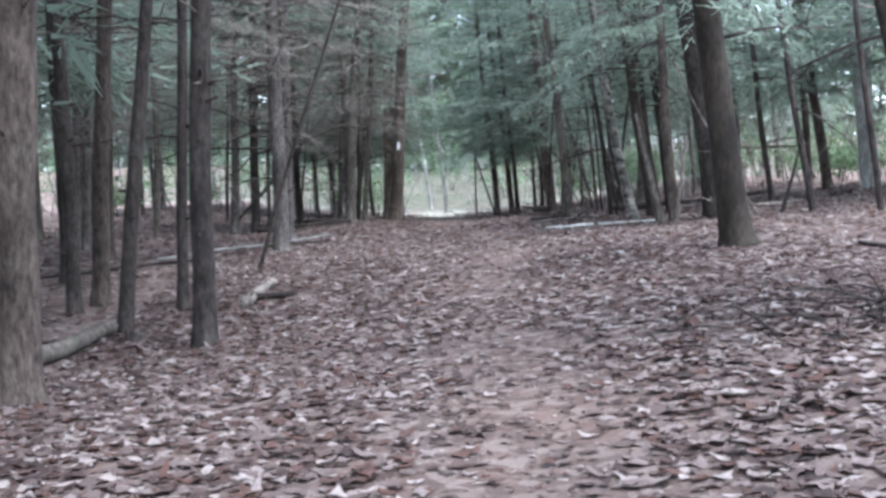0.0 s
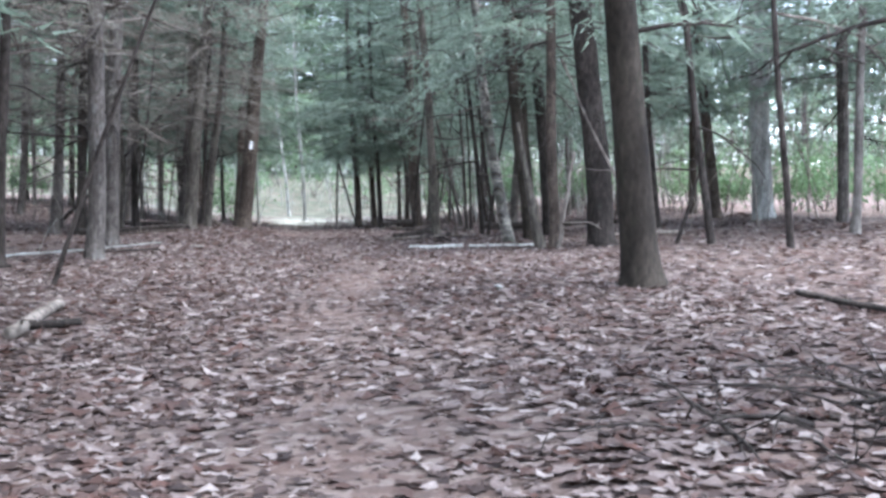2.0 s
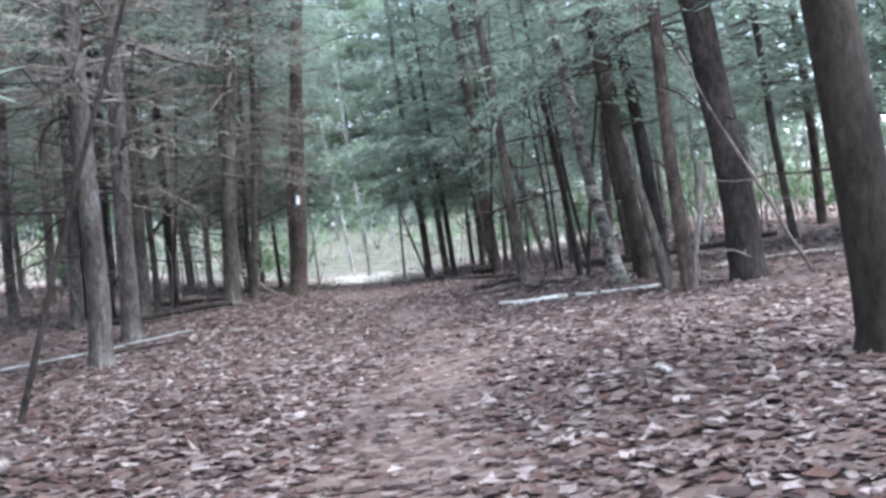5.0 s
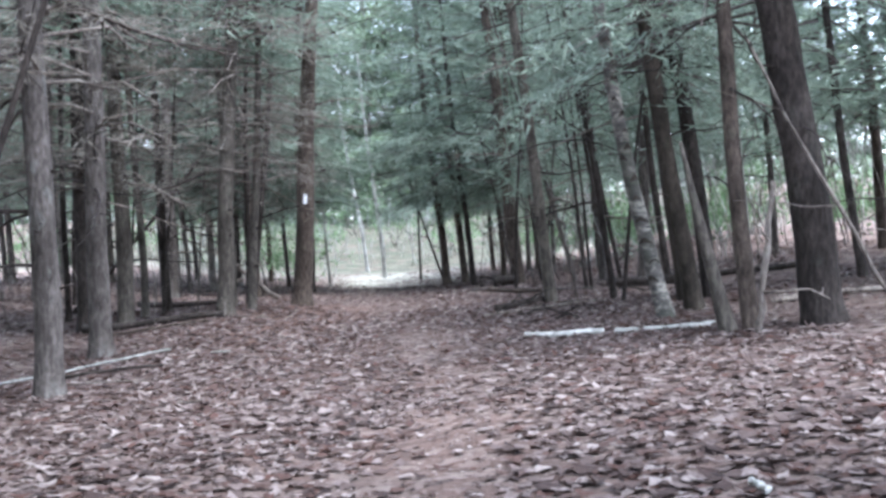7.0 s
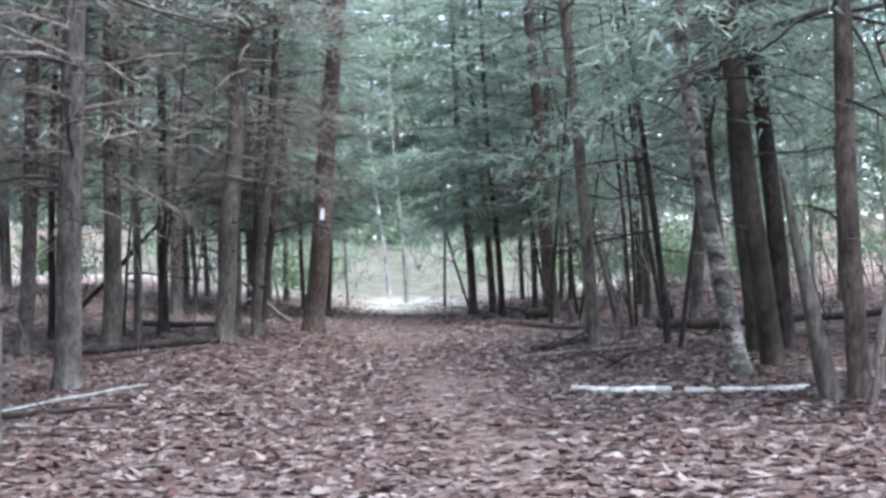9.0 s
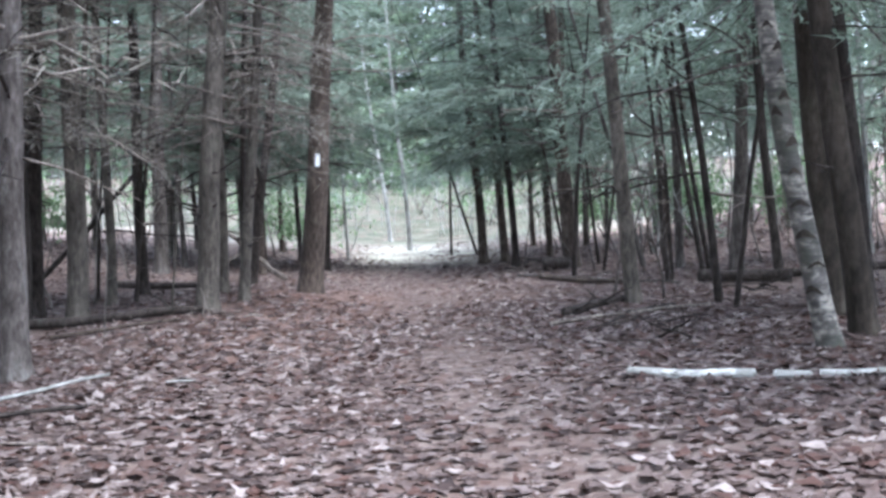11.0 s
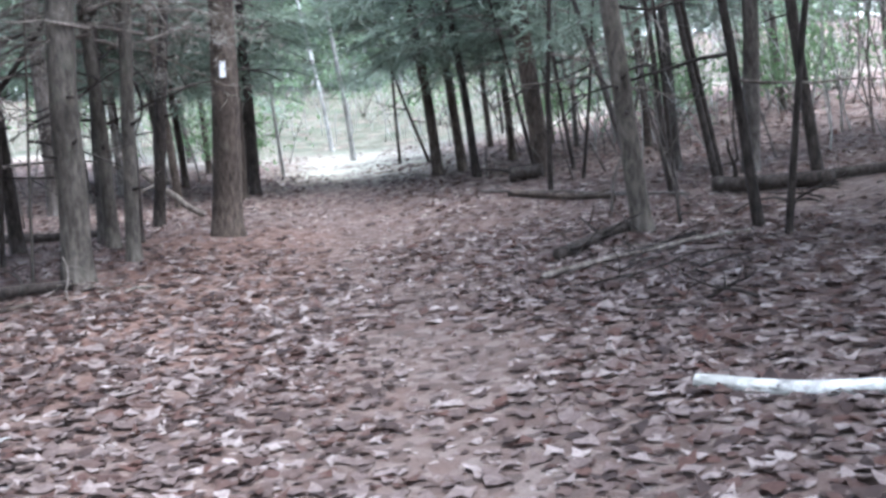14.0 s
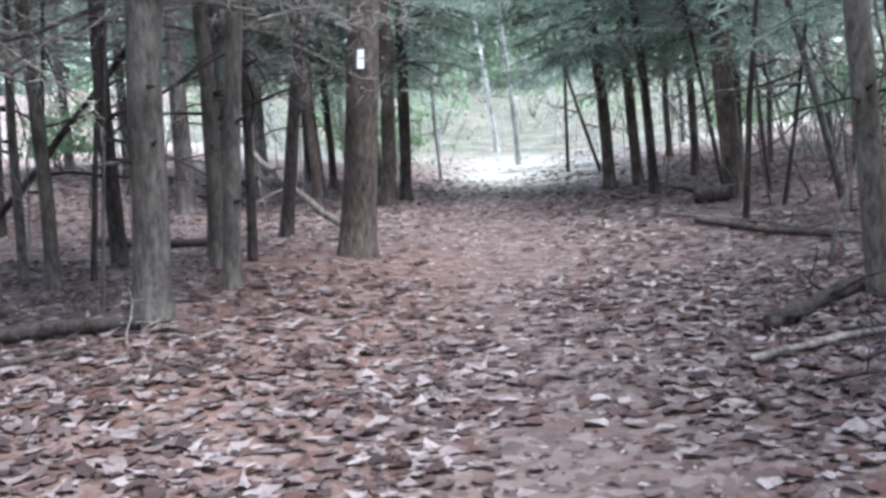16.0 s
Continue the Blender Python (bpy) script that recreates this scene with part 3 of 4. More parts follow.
while h < 4.6:
    # a black scar where a branch has fallen: a drooping chevron round the stem
    turn, wide, tall = -math.pi / 2 + rng.uniform(-0.75, 0.75), rng.uniform(0.5, 1.05), rng.uniform(0.014, 0.034)
    v, f = [], []
    for i in range(9):
        u = i / 4 - 1
        a = turn + u * wide
        for k, lift in ((0, -1), (1, 1)):
            z = h - 0.045 * abs(u) ** 1.3 + lift * tall * (1 - 0.75 * u * u) * rng.uniform(0.8, 1.2)
            c, r = axis(z), radius(z) * 1.045 + 0.004
            v.append((c.x + math.cos(a) * r, c.y + math.sin(a) * r, z))
    f = [(2 * i, 2 * i + 2, 2 * i + 3, 2 * i + 1) for i in range(8)]
    mesh_object("bark_scar", v, f, BARK_SMOOTH, birch, "black scar in the birch bark")
    h += rng.uniform(0.09, 0.24)
hemlock(3.94, 21.93, 0.22, -0.125, BARK_SMOOTH, False, 5, sides=14)
hemlock(4.25, 23.45, 0.24, -0.1, BARK_SMOOTH, False, 5, sides=14)
hemlock(4.62, 23.7, 0.22, -0.115, BARK_DARK, False, 5)
hemlock(6.54, 23.6, 0.12, -0.105, BARK_DARK)
sapling(3.68, 24.7, 0.062, 0.14, branches=3, label="dark crooked sapling leaning outward")
sapling(3.69, 25.4, 0.1, -0.12)
pine(2.9, 26.0, 0.18, -0.092, BARK_GREEN, True, 12, "slender mossy evergreen with whorled dead branches", branch_low=0.9, branch_high=4.5, branch_length=1.3)
hemlock(4.9, 27.2, 0.12, -0.09, BARK_DARK, False)
hemlock(8.57, 27.8, 0.19, -0.06, BARK_BROWN)
sapling(4.27, 28.37, 0.085, -0.155, branches=6)
sapling(3.86, 28.7, 0.072, -0.09, branches=6)
sapling(4.53, 29.12, 0.08, -0.15, branches=5)
sapling(4.02, 29.15, 0.06, -0.07, branches=5)
hemlock(5.0, 29.5, 0.205, 0.04, BARK_PINE)
sapling(2.93, 30.98, 0.075, 0.07, branches=6)
sapling(4.22, 32.17, 0.1, -0.26, BARK_PINE)
sapling(3.6, 32.3, 0.055, 0.14)
hemlock(3.3, 33.6, 0.285, -0.08, BARK_BROWN, True, 6, sides=14)
sapling(3.86, 34.4, 0.068, -0.12)
sapling(3.37, 35.0, 0.07, -0.2)
hemlock(2.52, 35.8, 0.145, -0.07, BARK_DARK)
hemlock(2.48, 37.6, 0.18, -0.09, BARK_BROWN)
hemlock(2.02, 37.4, 0.2, -0.07, BARK_BROWN)
sapling(2.19, 42.3, 0.075, -0.3)
sapling(1.61, 43.3, 0.08, -0.01)
tree(0.62, 46.9, 0.14, -0.075, "birch_tree", BARK_PALE, "pale birch stem at the edge of the clearing", "birches", height=7, branches=3)
tree(0.05, 52.0, 0.14, -0.12, "birch_tree", BARK_PALE, "pale birch stem at the edge of the clearing", "birches", height=7, branches=3)


# ---- woods further off ----
pick = random.Random(21)
FAR = "evergreen further off in the wood"
spots = []


def clear(x, y, gap):
    if abs(x - 0.4) < 2.6 + max(0, y - 30) * 0.04 and y < 48:
        return False
    if -5.5 < x < 6.5 and y < 38:
        return False
    if 9.5 < x < 18 and 25 < y < 38:
        return False
    if y > 41 and abs(x - 1.2) < 4.2 and y < 58:
        return False
    return all((x - a) ** 2 + (y - c) ** 2 > gap * gap for a, c in spots)


def scatter(count, x0, x1, y0, y1, gap):
    done = tries = 0
    while done < count and tries < 4000:
        tries += 1
        x, y = pick.uniform(x0, x1), pick.uniform(y0, y1)
        if clear(x, y, gap):
            spots.append((x, y))
            done += 1
            yield x, y


for x, y in scatter(36, -17, -5.0, 9, 40, 1.2):
    tree(x, y, pick.uniform(0.09, 0.22), pick.uniform(-0.03, 0.08), "pine_tree", pick.choice((BARK_PINE, BARK_GREY, BARK_GREEN, BARK_BROWN)), "slim bare pine deeper in the wood", "pines deeper in the wood",
         crown=pick.choice(FAR_CROWNS) if x < -7.5 and y < 24 else pick.choice(HIGH_CROWNS), branches=3, branch_length=1.3, sides=8, dry=pick.choice([DRY_CROWNS[0], None, None]))
for x, y in scatter(22, 6.6, 22, 18, 41, 1.8):
    tree(x, y, pick.uniform(0.08, 0.2), pick.uniform(-0.14, 0.02), "hemlock_tree", pick.choice((BARK_PINE, BARK_GREY, BARK_BROWN, BARK_PALE)), FAR, "evergreens deeper in the wood",
         crown=pick.choice(FAR_CROWNS), branches=3, sides=8)
for x, y in scatter(8, -9, -3.0, 36, 42, 1.5):
    tree(x, y, pick.uniform(0.1, 0.2), pick.uniform(-0.03, 0.06), "hemlock_tree", pick.choice((BARK_PINE, BARK_GREY)), FAR, "evergreens deeper in the wood", crown=pick.choice(LOW_CROWNS), branches=2, sides=8)
for x, y in scatter(5, 3.4, 12, 38, 43, 1.8):
    tree(x, y, pick.uniform(0.08, 0.18), pick.uniform(-0.12, 0.02), "hemlock_tree", pick.choice((BARK_PINE, BARK_GREY, BARK_PALE)), FAR, "evergreens deeper in the wood", crown=pick.choice(FAR_CROWNS), branches=2, sides=8)
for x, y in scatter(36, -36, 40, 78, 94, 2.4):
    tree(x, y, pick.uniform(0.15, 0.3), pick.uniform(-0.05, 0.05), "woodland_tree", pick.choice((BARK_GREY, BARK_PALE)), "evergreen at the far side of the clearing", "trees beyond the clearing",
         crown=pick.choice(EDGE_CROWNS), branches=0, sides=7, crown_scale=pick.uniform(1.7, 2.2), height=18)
for x, y in scatter(15, -34, -18, 5, 55, 2.4):
    tree(x, y, pick.uniform(0.15, 0.3), 0.0, "hemlock_tree", BARK_PINE, FAR, "evergreens deeper in the wood", crown=pick.choice(FAR_CROWNS), branches=0, sides=7, crown_scale=1.35, height=13.5)
for x, y in scatter(15, 22, 38, 8, 58, 2.4):
    tree(x, y, pick.uniform(0.15, 0.3), 0.0, "hemlock_tree", BARK_PINE, FAR, "evergreens deeper in the wood", crown=pick.choice(FAR_CROWNS), branches=0, sides=7, crown_scale=1.35, height=13.5)
# trees with haze painted into their pale green that close the far end of the clearing
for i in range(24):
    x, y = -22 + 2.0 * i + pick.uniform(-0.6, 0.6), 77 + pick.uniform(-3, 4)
    tree(x, y, pick.uniform(0.14, 0.24), pick.uniform(-0.05, 0.05), "woodland_tree", pick.choice((BARK_PALE, BARK_GREY)), "evergreen at the far end of the clearing, haze in its pale green", "trees beyond the clearing",
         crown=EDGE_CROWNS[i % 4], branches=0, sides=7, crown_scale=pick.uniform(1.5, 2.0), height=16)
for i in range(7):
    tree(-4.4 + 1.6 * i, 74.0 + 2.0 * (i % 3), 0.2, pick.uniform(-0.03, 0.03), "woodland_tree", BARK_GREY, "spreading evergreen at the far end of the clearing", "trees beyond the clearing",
         crown=WIDE_HAZY_CROWNS[i % 2], branches=0, sides=7, crown_scale=1.7, height=17)
# hemlocks added down the slope to the left to darken it, many out of view
for x, y in ((-6.2, 7.5), (-7.6, 10.5), (-6.0, 13.4), (-8.2, 14.5), (-6.6, 17.2), (-9.5, 8.0), (-9.8, 12.2), (-10.5, 16.5), (-7.2, 20.5), (-12.0, 10.0), (-5.4, 15.8), (-5.9, 10.2), (-8.8, 18.4), (-4.6, 15.0), (-4.4, 10.0), (-5.2, 12.0)):
    tree(x, y, pick.uniform(0.14, 0.24), pick.uniform(-0.02, 0.05), "hemlock_tree", BARK_DARK, "dark hemlock added to shade the left slope", "evergreens deeper in the wood", crown=pick.choice(FAR_CROWNS), branches=3, sides=8)
for x, y in ((-5.0, 18.6), (-6.3, 21.6), (-7.1, 25.0), (-5.6, 27.5), (-8.0, 29.0), (-6.2, 32.5), (-7.4, 18.0), (-9.0, 23.0)):
    tree(x, y, pick.uniform(0.12, 0.22), pick.uniform(-0.02, 0.06), "pine_tree", pick.choice((BARK_PINE, BARK_BROWN)), "slim pine deeper in the wood with dry lower boughs", "pines deeper in the wood",
         crown=pick.choice(HIGH_CROWNS), dry=pick.choice(DRY_CROWNS), branches=4, sides=8)
# tall hemlocks outside the view, added to shade the start of the trail
for x, y in ((-3.3, 4.4), (-4.1, 6.3), (-3.6, 1.6), (-5.0, 8.6), (-3.0, 3.0), (-4.6, 4.6), (-2.9, 5.6)):
    tree(x, y, 0.2, 0.02, "hemlock_tree", BARK_DARK, "dark tall hemlock added out of view to shade the trail start", "hemlocks over the trail", height=13, crown=pick.choice(HIGH_CROWNS), branches=0, sides=8, crown_scale=1.3)
# unseen wood added behind the start of the walk, for the bounced light
for x, y in ((-3.6, -2.0), (-5.2, 3.5), (-4.4, 6.2), (-7.5, 0.5), (3.4, -1.5), (5.4, 2.5), (7.5, 6.5), (-2.4, -7.0), (2.6, -6.5), (0.6, -13.0), (-6.5, -8.0), (6.5, -7.0), (9.0, 0.0), (-9.5, 5.0)):
    tree(x, y, pick.uniform(0.18, 0.32), pick.uniform(-0.04, 0.04), "pine_tree", BARK_PINE, "tall unseen pine added around the start of the trail", "pines beside the trail", crown=pick.choice(HIGH_CROWNS), branches=2, sides=8)
# young hemlocks whose low boughs close the view over the trail
for x, y, h in ((4.6, 31.2, 2), (-2.6, 38.2, 2), (-3.2, 41.0, 3), (-1.9, 40.6, 1), (-3.6, 48.5, 2), (4.6, 48.5, 0), (-3.9, 37.0, 1), (-4.6, 43.0, 2), (9.2, 25.6, 0), (7.7, 30.6, 2), (7.2, 33.6, 1)):
    tree(x, y, 0.1 + 0.02 * h, -0.04, "hemlock_tree", BARK_PINE, "young hemlock with low drooping boughs", "young hemlocks by the trail", height=9.5, crown=LOW_CROWNS[h], branches=3, sides=8)

for i, (x, y) in enumerate(((3.5, 35.2), (3.5, 38.6), (4.7, 41.4), (5.4, 35.9), (3.8, 44.6), (-2.7, 40.2), (-2.7, 44.6))):
    tree(x, y, 0.15, -0.03, "hemlock_tree", BARK_BROWN, "spreading hemlock whose boughs hang over the trail", "hemlocks over the trail", height=10, crown=WIDE_CROWNS[i % 3], branches=3, sides=9)

# brush: thin bare stems between the trunks
brush_rng = random.Random(77)


def thicket(name, count, x0, x1, y0, y1, mat, label, low=1.2, high=3.6, keep=None):
    pieces = []
    while len(pieces) < count:
        x, y = brush_rng.uniform(x0, x1), brush_rng.uniform(y0, y1)
        if keep and not keep(x, y):
            continue
        h = brush_rng.uniform(low, high)
        r = brush_rng.uniform(0.006, 0.02)
        way = (brush_rng.gauss(-0.08, 0.16), brush_rng.gauss(0, 0.12), 1)
        pieces.append(branch_shape(brush_rng, (x, y, float(ground_z(x, y)) - 0.05), way, h, r, -0.02, 5))
    v, f = joined(pieces)
    ob = mesh_object(name, v, f, mat)
    tagged(ob, label, "brush", kind="stuff")
    return ob


thicket("understory_brush", 100, 2.6, 14, 26, 44, BARK_PINE, "thin grey bare stems of brush under the evergreens", keep=lambda x, y: x > 2.4 + 0.02 * (y - 26))
thicket("understory_brush", 90, -14, -2.2, 24, 44, BARK_GREY, "thin grey bare stems of brush between the pines")
thicket("clearing_thicket", 150, -7, 12, 46, 58, BARK_PALE, "pale dry thicket of bare stems in the clearing", 1.0, 3.0, keep=lambda x, y: abs(x - 1.0) > 1.4 or y > 52)
thicket("clearing_thicket", 120, -9, 12, 58, 73, BARK_PALE, "dry thicket of bare stems behind the clearing", 1.2, 3.2)
thicket("far_brush", 200, -26, 30, 45, 58, BARK_PALE, "pale bare brush along the edge of the wood", 1.2, 3.4, keep=lambda x, y: abs(x - 1) > 4)
thicket("understory_brush", 90, 4.6, 14, 30, 46, BARK_PALE, "pale bare stems of brush behind the saplings", 1.2, 3.4)
thicket("understory_brush", 90, 7, 18, 17, 34, DEADWOOD, "pale bare stems of brush on the rise", 1.5, 4.2)

# the far edge of the wood: sprays of needles and leaves run together
rs = np.random.RandomState(3)
sprays, blades = 2300, 20
a = rs.uniform(-1.25, 1.25, sprays)
dist = rs.uniform(74, 94, sprays)
h = 16.0 * rs.uniform(0, 1, sprays) ** 1.6 * (0.72 + 0.28 * np.sin(a * 23) * np.sin(a * 61 + 1))
heart = np.stack([dist * np.sin(a), 4 + dist * np.cos(a), 1.2 + h], 1)[:, None, :]
mid = heart + rs.normal(0, 1, (sprays, blades, 3)) * (0.95, 0.95, 0.3)
out = mid - heart
mid[..., 2] = np.abs(mid[..., 2] - 0.12 * (out[..., 0] ** 2 + out[..., 1] ** 2))
tip = out * (0.45, 0.45, 0.3) + rs.normal(0, 1, out.shape) * (0.22, 0.22, 0.12) - (0, 0, 0.1)
side = np.cross(tip, rs.normal(0, 1, out.shape))
side *= 0.13 / (np.linalg.norm(side, axis=-1, keepdims=True) + 1e-6)
k = sprays * blades
far_woods = new("far_woods", triangles("far_woods", np.stack([mid - side, mid + side, mid + tip], 2).reshape(-1, 3), np.arange(3 * k).reshape(-1, 3), [NEEDLES_HAZY]))
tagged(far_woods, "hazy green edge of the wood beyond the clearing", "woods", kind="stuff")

# green shrubs on the rise and along the field
def shrub(x, y, size, seed):
    rs = np.random.RandomState(seed)
    root = new("shrub")
    root.location = (x, y, float(ground_z(x, y)) - 0.03)
    tagged(root, "low shrub with bright green leaves", "shrub", "green shrubs in the wood")
    rng_ = random.Random(seed)
    stems = joined([branch_shape(rng_, (rng_.uniform(-0.1, 0.1), rng_.uniform(-0.1, 0.1), 0), (rng_.gauss(0, 0.5), rng_.gauss(0, 0.5), 1), size * rng_.uniform(0.8, 1.2), 0.01, 0, 4) for _ in range(7)])
    mesh_object("woody_base", stems[0], stems[1], BARK_DARK, root)
    k = 900
    c = rs.normal(0, 1, (k, 3)) * (0.42 * size, 0.42 * size, 0.26 * size) + (0, 0, 0.72 * size)
    c += np.sin(c * 7 / size) * 0.07 * size
    c[:, 2] = np.abs(c[:, 2])
    d = rs.normal(0, 1, (k, 3)) * 0.05
    e = rs.normal(0, 1, (k, 3)) * 0.03
    tri = np.stack([c - e, c + e, c + d], 1).reshape(-1, 3)
    leaves = new("foliage", triangles("foliage", tri, np.arange(3 * k).reshape(-1, 3), [GREENERY]))
    leaves.parent = root


for i, (x, y, s) in enumerate(((10.6, 27.5, 1.0), (11.8, 28.5, 1.2), (12.8, 27.0, 0.9), (9.9, 29.5, 0.8), (14.0, 29.0, 1.2), (-1.9, 43.5, 1.3), (-2.8, 46.0, 1.5), (-7.5, 40.0, 1.0), (5.5, 47.0, 1.1), (7.5, 44.5, 1.0), (9.5, 42.0, 1.1), (11.5, 38.5, 1.1), (-8.6, 34.0, 0.9), (9.0, 50.0, 1.5), (12.5, 49.0, 1.6), (16.0, 47.0, 1.5), (19.5, 46.0, 1.6), (-7.0, 50.5, 1.6), (-10.5, 49.0, 1.5), (-14.0, 47.0, 1.6), (-17.5, 45.0, 1.5), (15.5, 36.0, 1.3), (18.0, 33.0, 1.3), (6.4, 38.5, 1.2), (8.0, 36.4, 1.1), (7.0, 41.0, 1.3), (9.8, 39.0, 1.3), (10.8, 34.5, 1.2), (5.6, 44.0, 1.3), (-4.2, 53.0, 1.6), (-1.8, 57.0, 1.9), (3.4, 55.5, 1.7), (6.0, 58.0, 2.0), (1.2, 61.0, 2.0), (-6.5, 59.0, 2.0), (-0.6, 66.0, 2.3), (4.4, 65.0, 2.2), (9.5, 62.0, 2.2), (-9.5, 63.0, 2.2))):
    shrub(x, y, s, 300 + i)


# ---- fallen wood ----
def on_floor(points, lift):
    return [Vector((x, y, float(rough_z(x, y)) + lift)) for x, y in points]


def fallen(name, points, r0, r1, mat, label, lift=None, knob=0.2, stubs=0, sides=10, category="log", seed=1, group="", heights=None):
    """A log or a pole that lies on the leaves, along a line of places on the floor."""
    rng_ = random.Random(seed)
    line = []
    for (x0, y0), (x1, y1) in zip(points, points[1:]):
        for i in range(5):
            s = i / 5
            line.append((x0 + (x1 - x0) * s, y0 + (y1 - y0) * s))
    line.append(points[-1])
    pts = on_floor(line, 0)
    for i, p in enumerate(pts):
        r = r0 + (r1 - r0) * i / (len(pts) - 1)
        p.z += r * 0.75 + (0.025 if lift is None else lift)
        p.x += rng_.gauss(0, 0.02 if category == "branch" else 0.008)
        if heights:
            p.z += heights[0] + (heights[1] - heights[0]) * i / (len(pts) - 1)
    root = new(name)
    root.location = pts[0]
    v, f = tube([p - pts[0] for p in pts], taper(r0, r1, len(pts)), sides, knob, rng_)
    mesh_object("stem", v, f, mat, root)
    for _ in range(stubs):
        p = pts[rng_.randrange(1, len(pts) - 1)] - pts[0]
        v, f = branch_shape(rng_, p, (rng_.gauss(0, 1), rng_.gauss(0, 1), rng_.uniform(0.1, 0.8)), rng_.uniform(0.2, 0.6), max(r1 * 0.4, 0.006), 0.05, 2)
        mesh_object("branch", v, f, mat, root)
    tagged(root, label, category, group)
    return root


fallen("birch_log", ((1.9, 20.98), (2.25, 20.6), (2.6, 20.33)), 0.041, 0.038, BIRCH_LOG, "fallen white birch log lying on brown leaves", lift=-0.012, group="pieces of a fallen birch")
fallen("birch_log", ((2.7, 20.25), (2.93, 20.15)), 0.037, 0.035, BIRCH_LOG, "short broken piece of white birch on leaves", lift=-0.012, group="pieces of a fallen birch", seed=2)
fallen("birch_log", ((2.97, 20.13), (3.25, 20.06), (3.65, 20.08)), 0.036, 0.03, BIRCH_LOG, "white birch log with stained bark on leaves", lift=-0.012, group="pieces of a fallen birch", seed=3)
fallen("fallen_pole", ((-4.1, 17.7), (-3.4, 19.0), (-2.5, 20.5), (-1.85, 21.6)), 0.019, 0.012, BARK_PALE, "long pale fallen pole lying among the pines", stubs=2, lift=0.06)
fallen("fallen_pole", ((-2.75, 20.0), (-1.75, 20.5)), 0.022, 0.012, BARK_DARK, "dark fallen branch on the leaves", stubs=2, seed=4)
fallen("fallen_pole", ((-5.6, 15.5), (-4.4, 16.6), (-3.2, 17.6)), 0.035, 0.02, BARK_DARK, "dark fallen pole among the pine trunks", stubs=2, seed=14)
fallen("log", ((-3.7, 25.6), (-2.65, 25.46), (-1.72, 25.36)), 0.06, 0.042, BARK_DARK, "dark rotting log at the foot of a pine", stubs=3, seed=5)
fallen("log", ((-3.0, 24.2), (-2.3, 24.56), (-1.9, 24.88)), 0.024, 0.015, BARK_BROWN, "thin brown rotting log beside another", stubs=2, seed=6)
fallen("log", ((-4.0, 31.3), (-3.2, 30.8), (-2.35, 30.4)), 0.06, 0.04, BARK_DARK, "dark log lying behind the pines", stubs=3, seed=7, lift=0.04)
fallen("log", ((-2.02, 12.0), (-1.93, 12.7), (-1.86, 13.3)), 0.052, 0.044, DEADWOOD, "pale grey log half sunk in leaves", stubs=1, seed=8)
fallen("log", ((-1.99, 12.33), (-1.56, 12.47)), 0.045, 0.03, BARK_DARK, "short dark log beside a pale one", stubs=1, seed=9)
fallen("log", ((-3.5, 9.7), (-3.3, 10.4), (-3.14, 11.2)), 0.085, 0.07, BARK_GREEN, "mossy green log beside a thick pine", seed=10)
fallen("fallen_branch", ((4.0, 11.4), (4.1, 10.4), (4.2, 9.0), (4.6, 8.2)), 0.024, 0.018, BARK_DARK, "dark crooked fallen branch on the leaves", stubs=3, seed=11, category="branch")
fallen("log", ((2.02, 25.12), (2.42, 25.66), (2.84, 26.14)), 0.052, 0.045, BARK_DARK, "dark rotten log against a slender tree", stubs=3, seed=12)
fallen("fallen_branch", ((1.77, 24.4), (2.1, 24.57), (2.4, 24.73), (2.95, 24.93), (3.5, 25.1)), 0.024, 0.013, DEADWOOD, "pale grey fallen branch with broken ends", stubs=4, seed=13, category="branch")
fallen("fallen_branch", ((2.35, 24.72), (2.75, 25.0), (3.2, 25.3)), 0.02, 0.012, BARK_DARK, "thin dark forked branch on leaves", stubs=4, seed=15, category="branch")
fallen("log", ((4.1, 27.9), (4.5, 27.5), (4.95, 27.0)), 0.09, 0.07, BARK_DARK, "thick dark log among saplings", stubs=3, seed=16)
fallen("log", ((2.45, 31.03), (2.85, 30.0), (3.28, 28.9)), 0.045, 0.03, BARK_BROWN, "brown fallen limb behind a slender tree", stubs=3, seed=17)
fallen("log", ((2.75, 33.4), (3.2, 33.25)), 0.12, 0.1, BARK_DARK, "dark stubby rotten log by a trunk", stubs=3, seed=18)
fallen("log", ((5.0, 27.4), (6.2, 27.0), (7.4, 26.9)), 0.055, 0.045, BARK_DARK, "dark fallen log on the rise", stubs=3, seed=19)
fallen("fallen_branch", ((2.2, 32.4), (3.0, 30.4), (3.9, 28.0)), 0.02, 0.015, BARK_PINE, "thin grey fallen branch in the brush", stubs=5, seed=20, category="branch")
fallen("fallen_branch", ((-2.5, 19.6), (-1.7, 19.4)), 0.008, 0.005, DEADWOOD, "thin pale stick on the leaves", seed=22, category="branch")
fallen("fallen_branch", ((-1.2, 17.7), (-0.95, 17.9)), 0.008, 0.005, DEADWOOD, "short pale stick on the leaves", seed=23, category="branch")
fallen("fallen_branch", ((-1.38, 21.38), (-1.22, 21.46)), 0.01, 0.007, BARK_PALE, "short whitish stick on the leaves", seed=24, category="branch")
fallen("fallen_branch", ((6.2, 21.0), (5.4, 21.6), (4.7, 21.5)), 0.032, 0.025, DEADWOOD, "pale fallen limb on the rise", stubs=2, seed=25, category="branch")

fallen("fallen_branch", ((1.98, 13.35), (1.94, 13.12)), 0.016, 0.013, BARK_PALE, "short pale broken stick on the leaves", seed=27, category="branch")


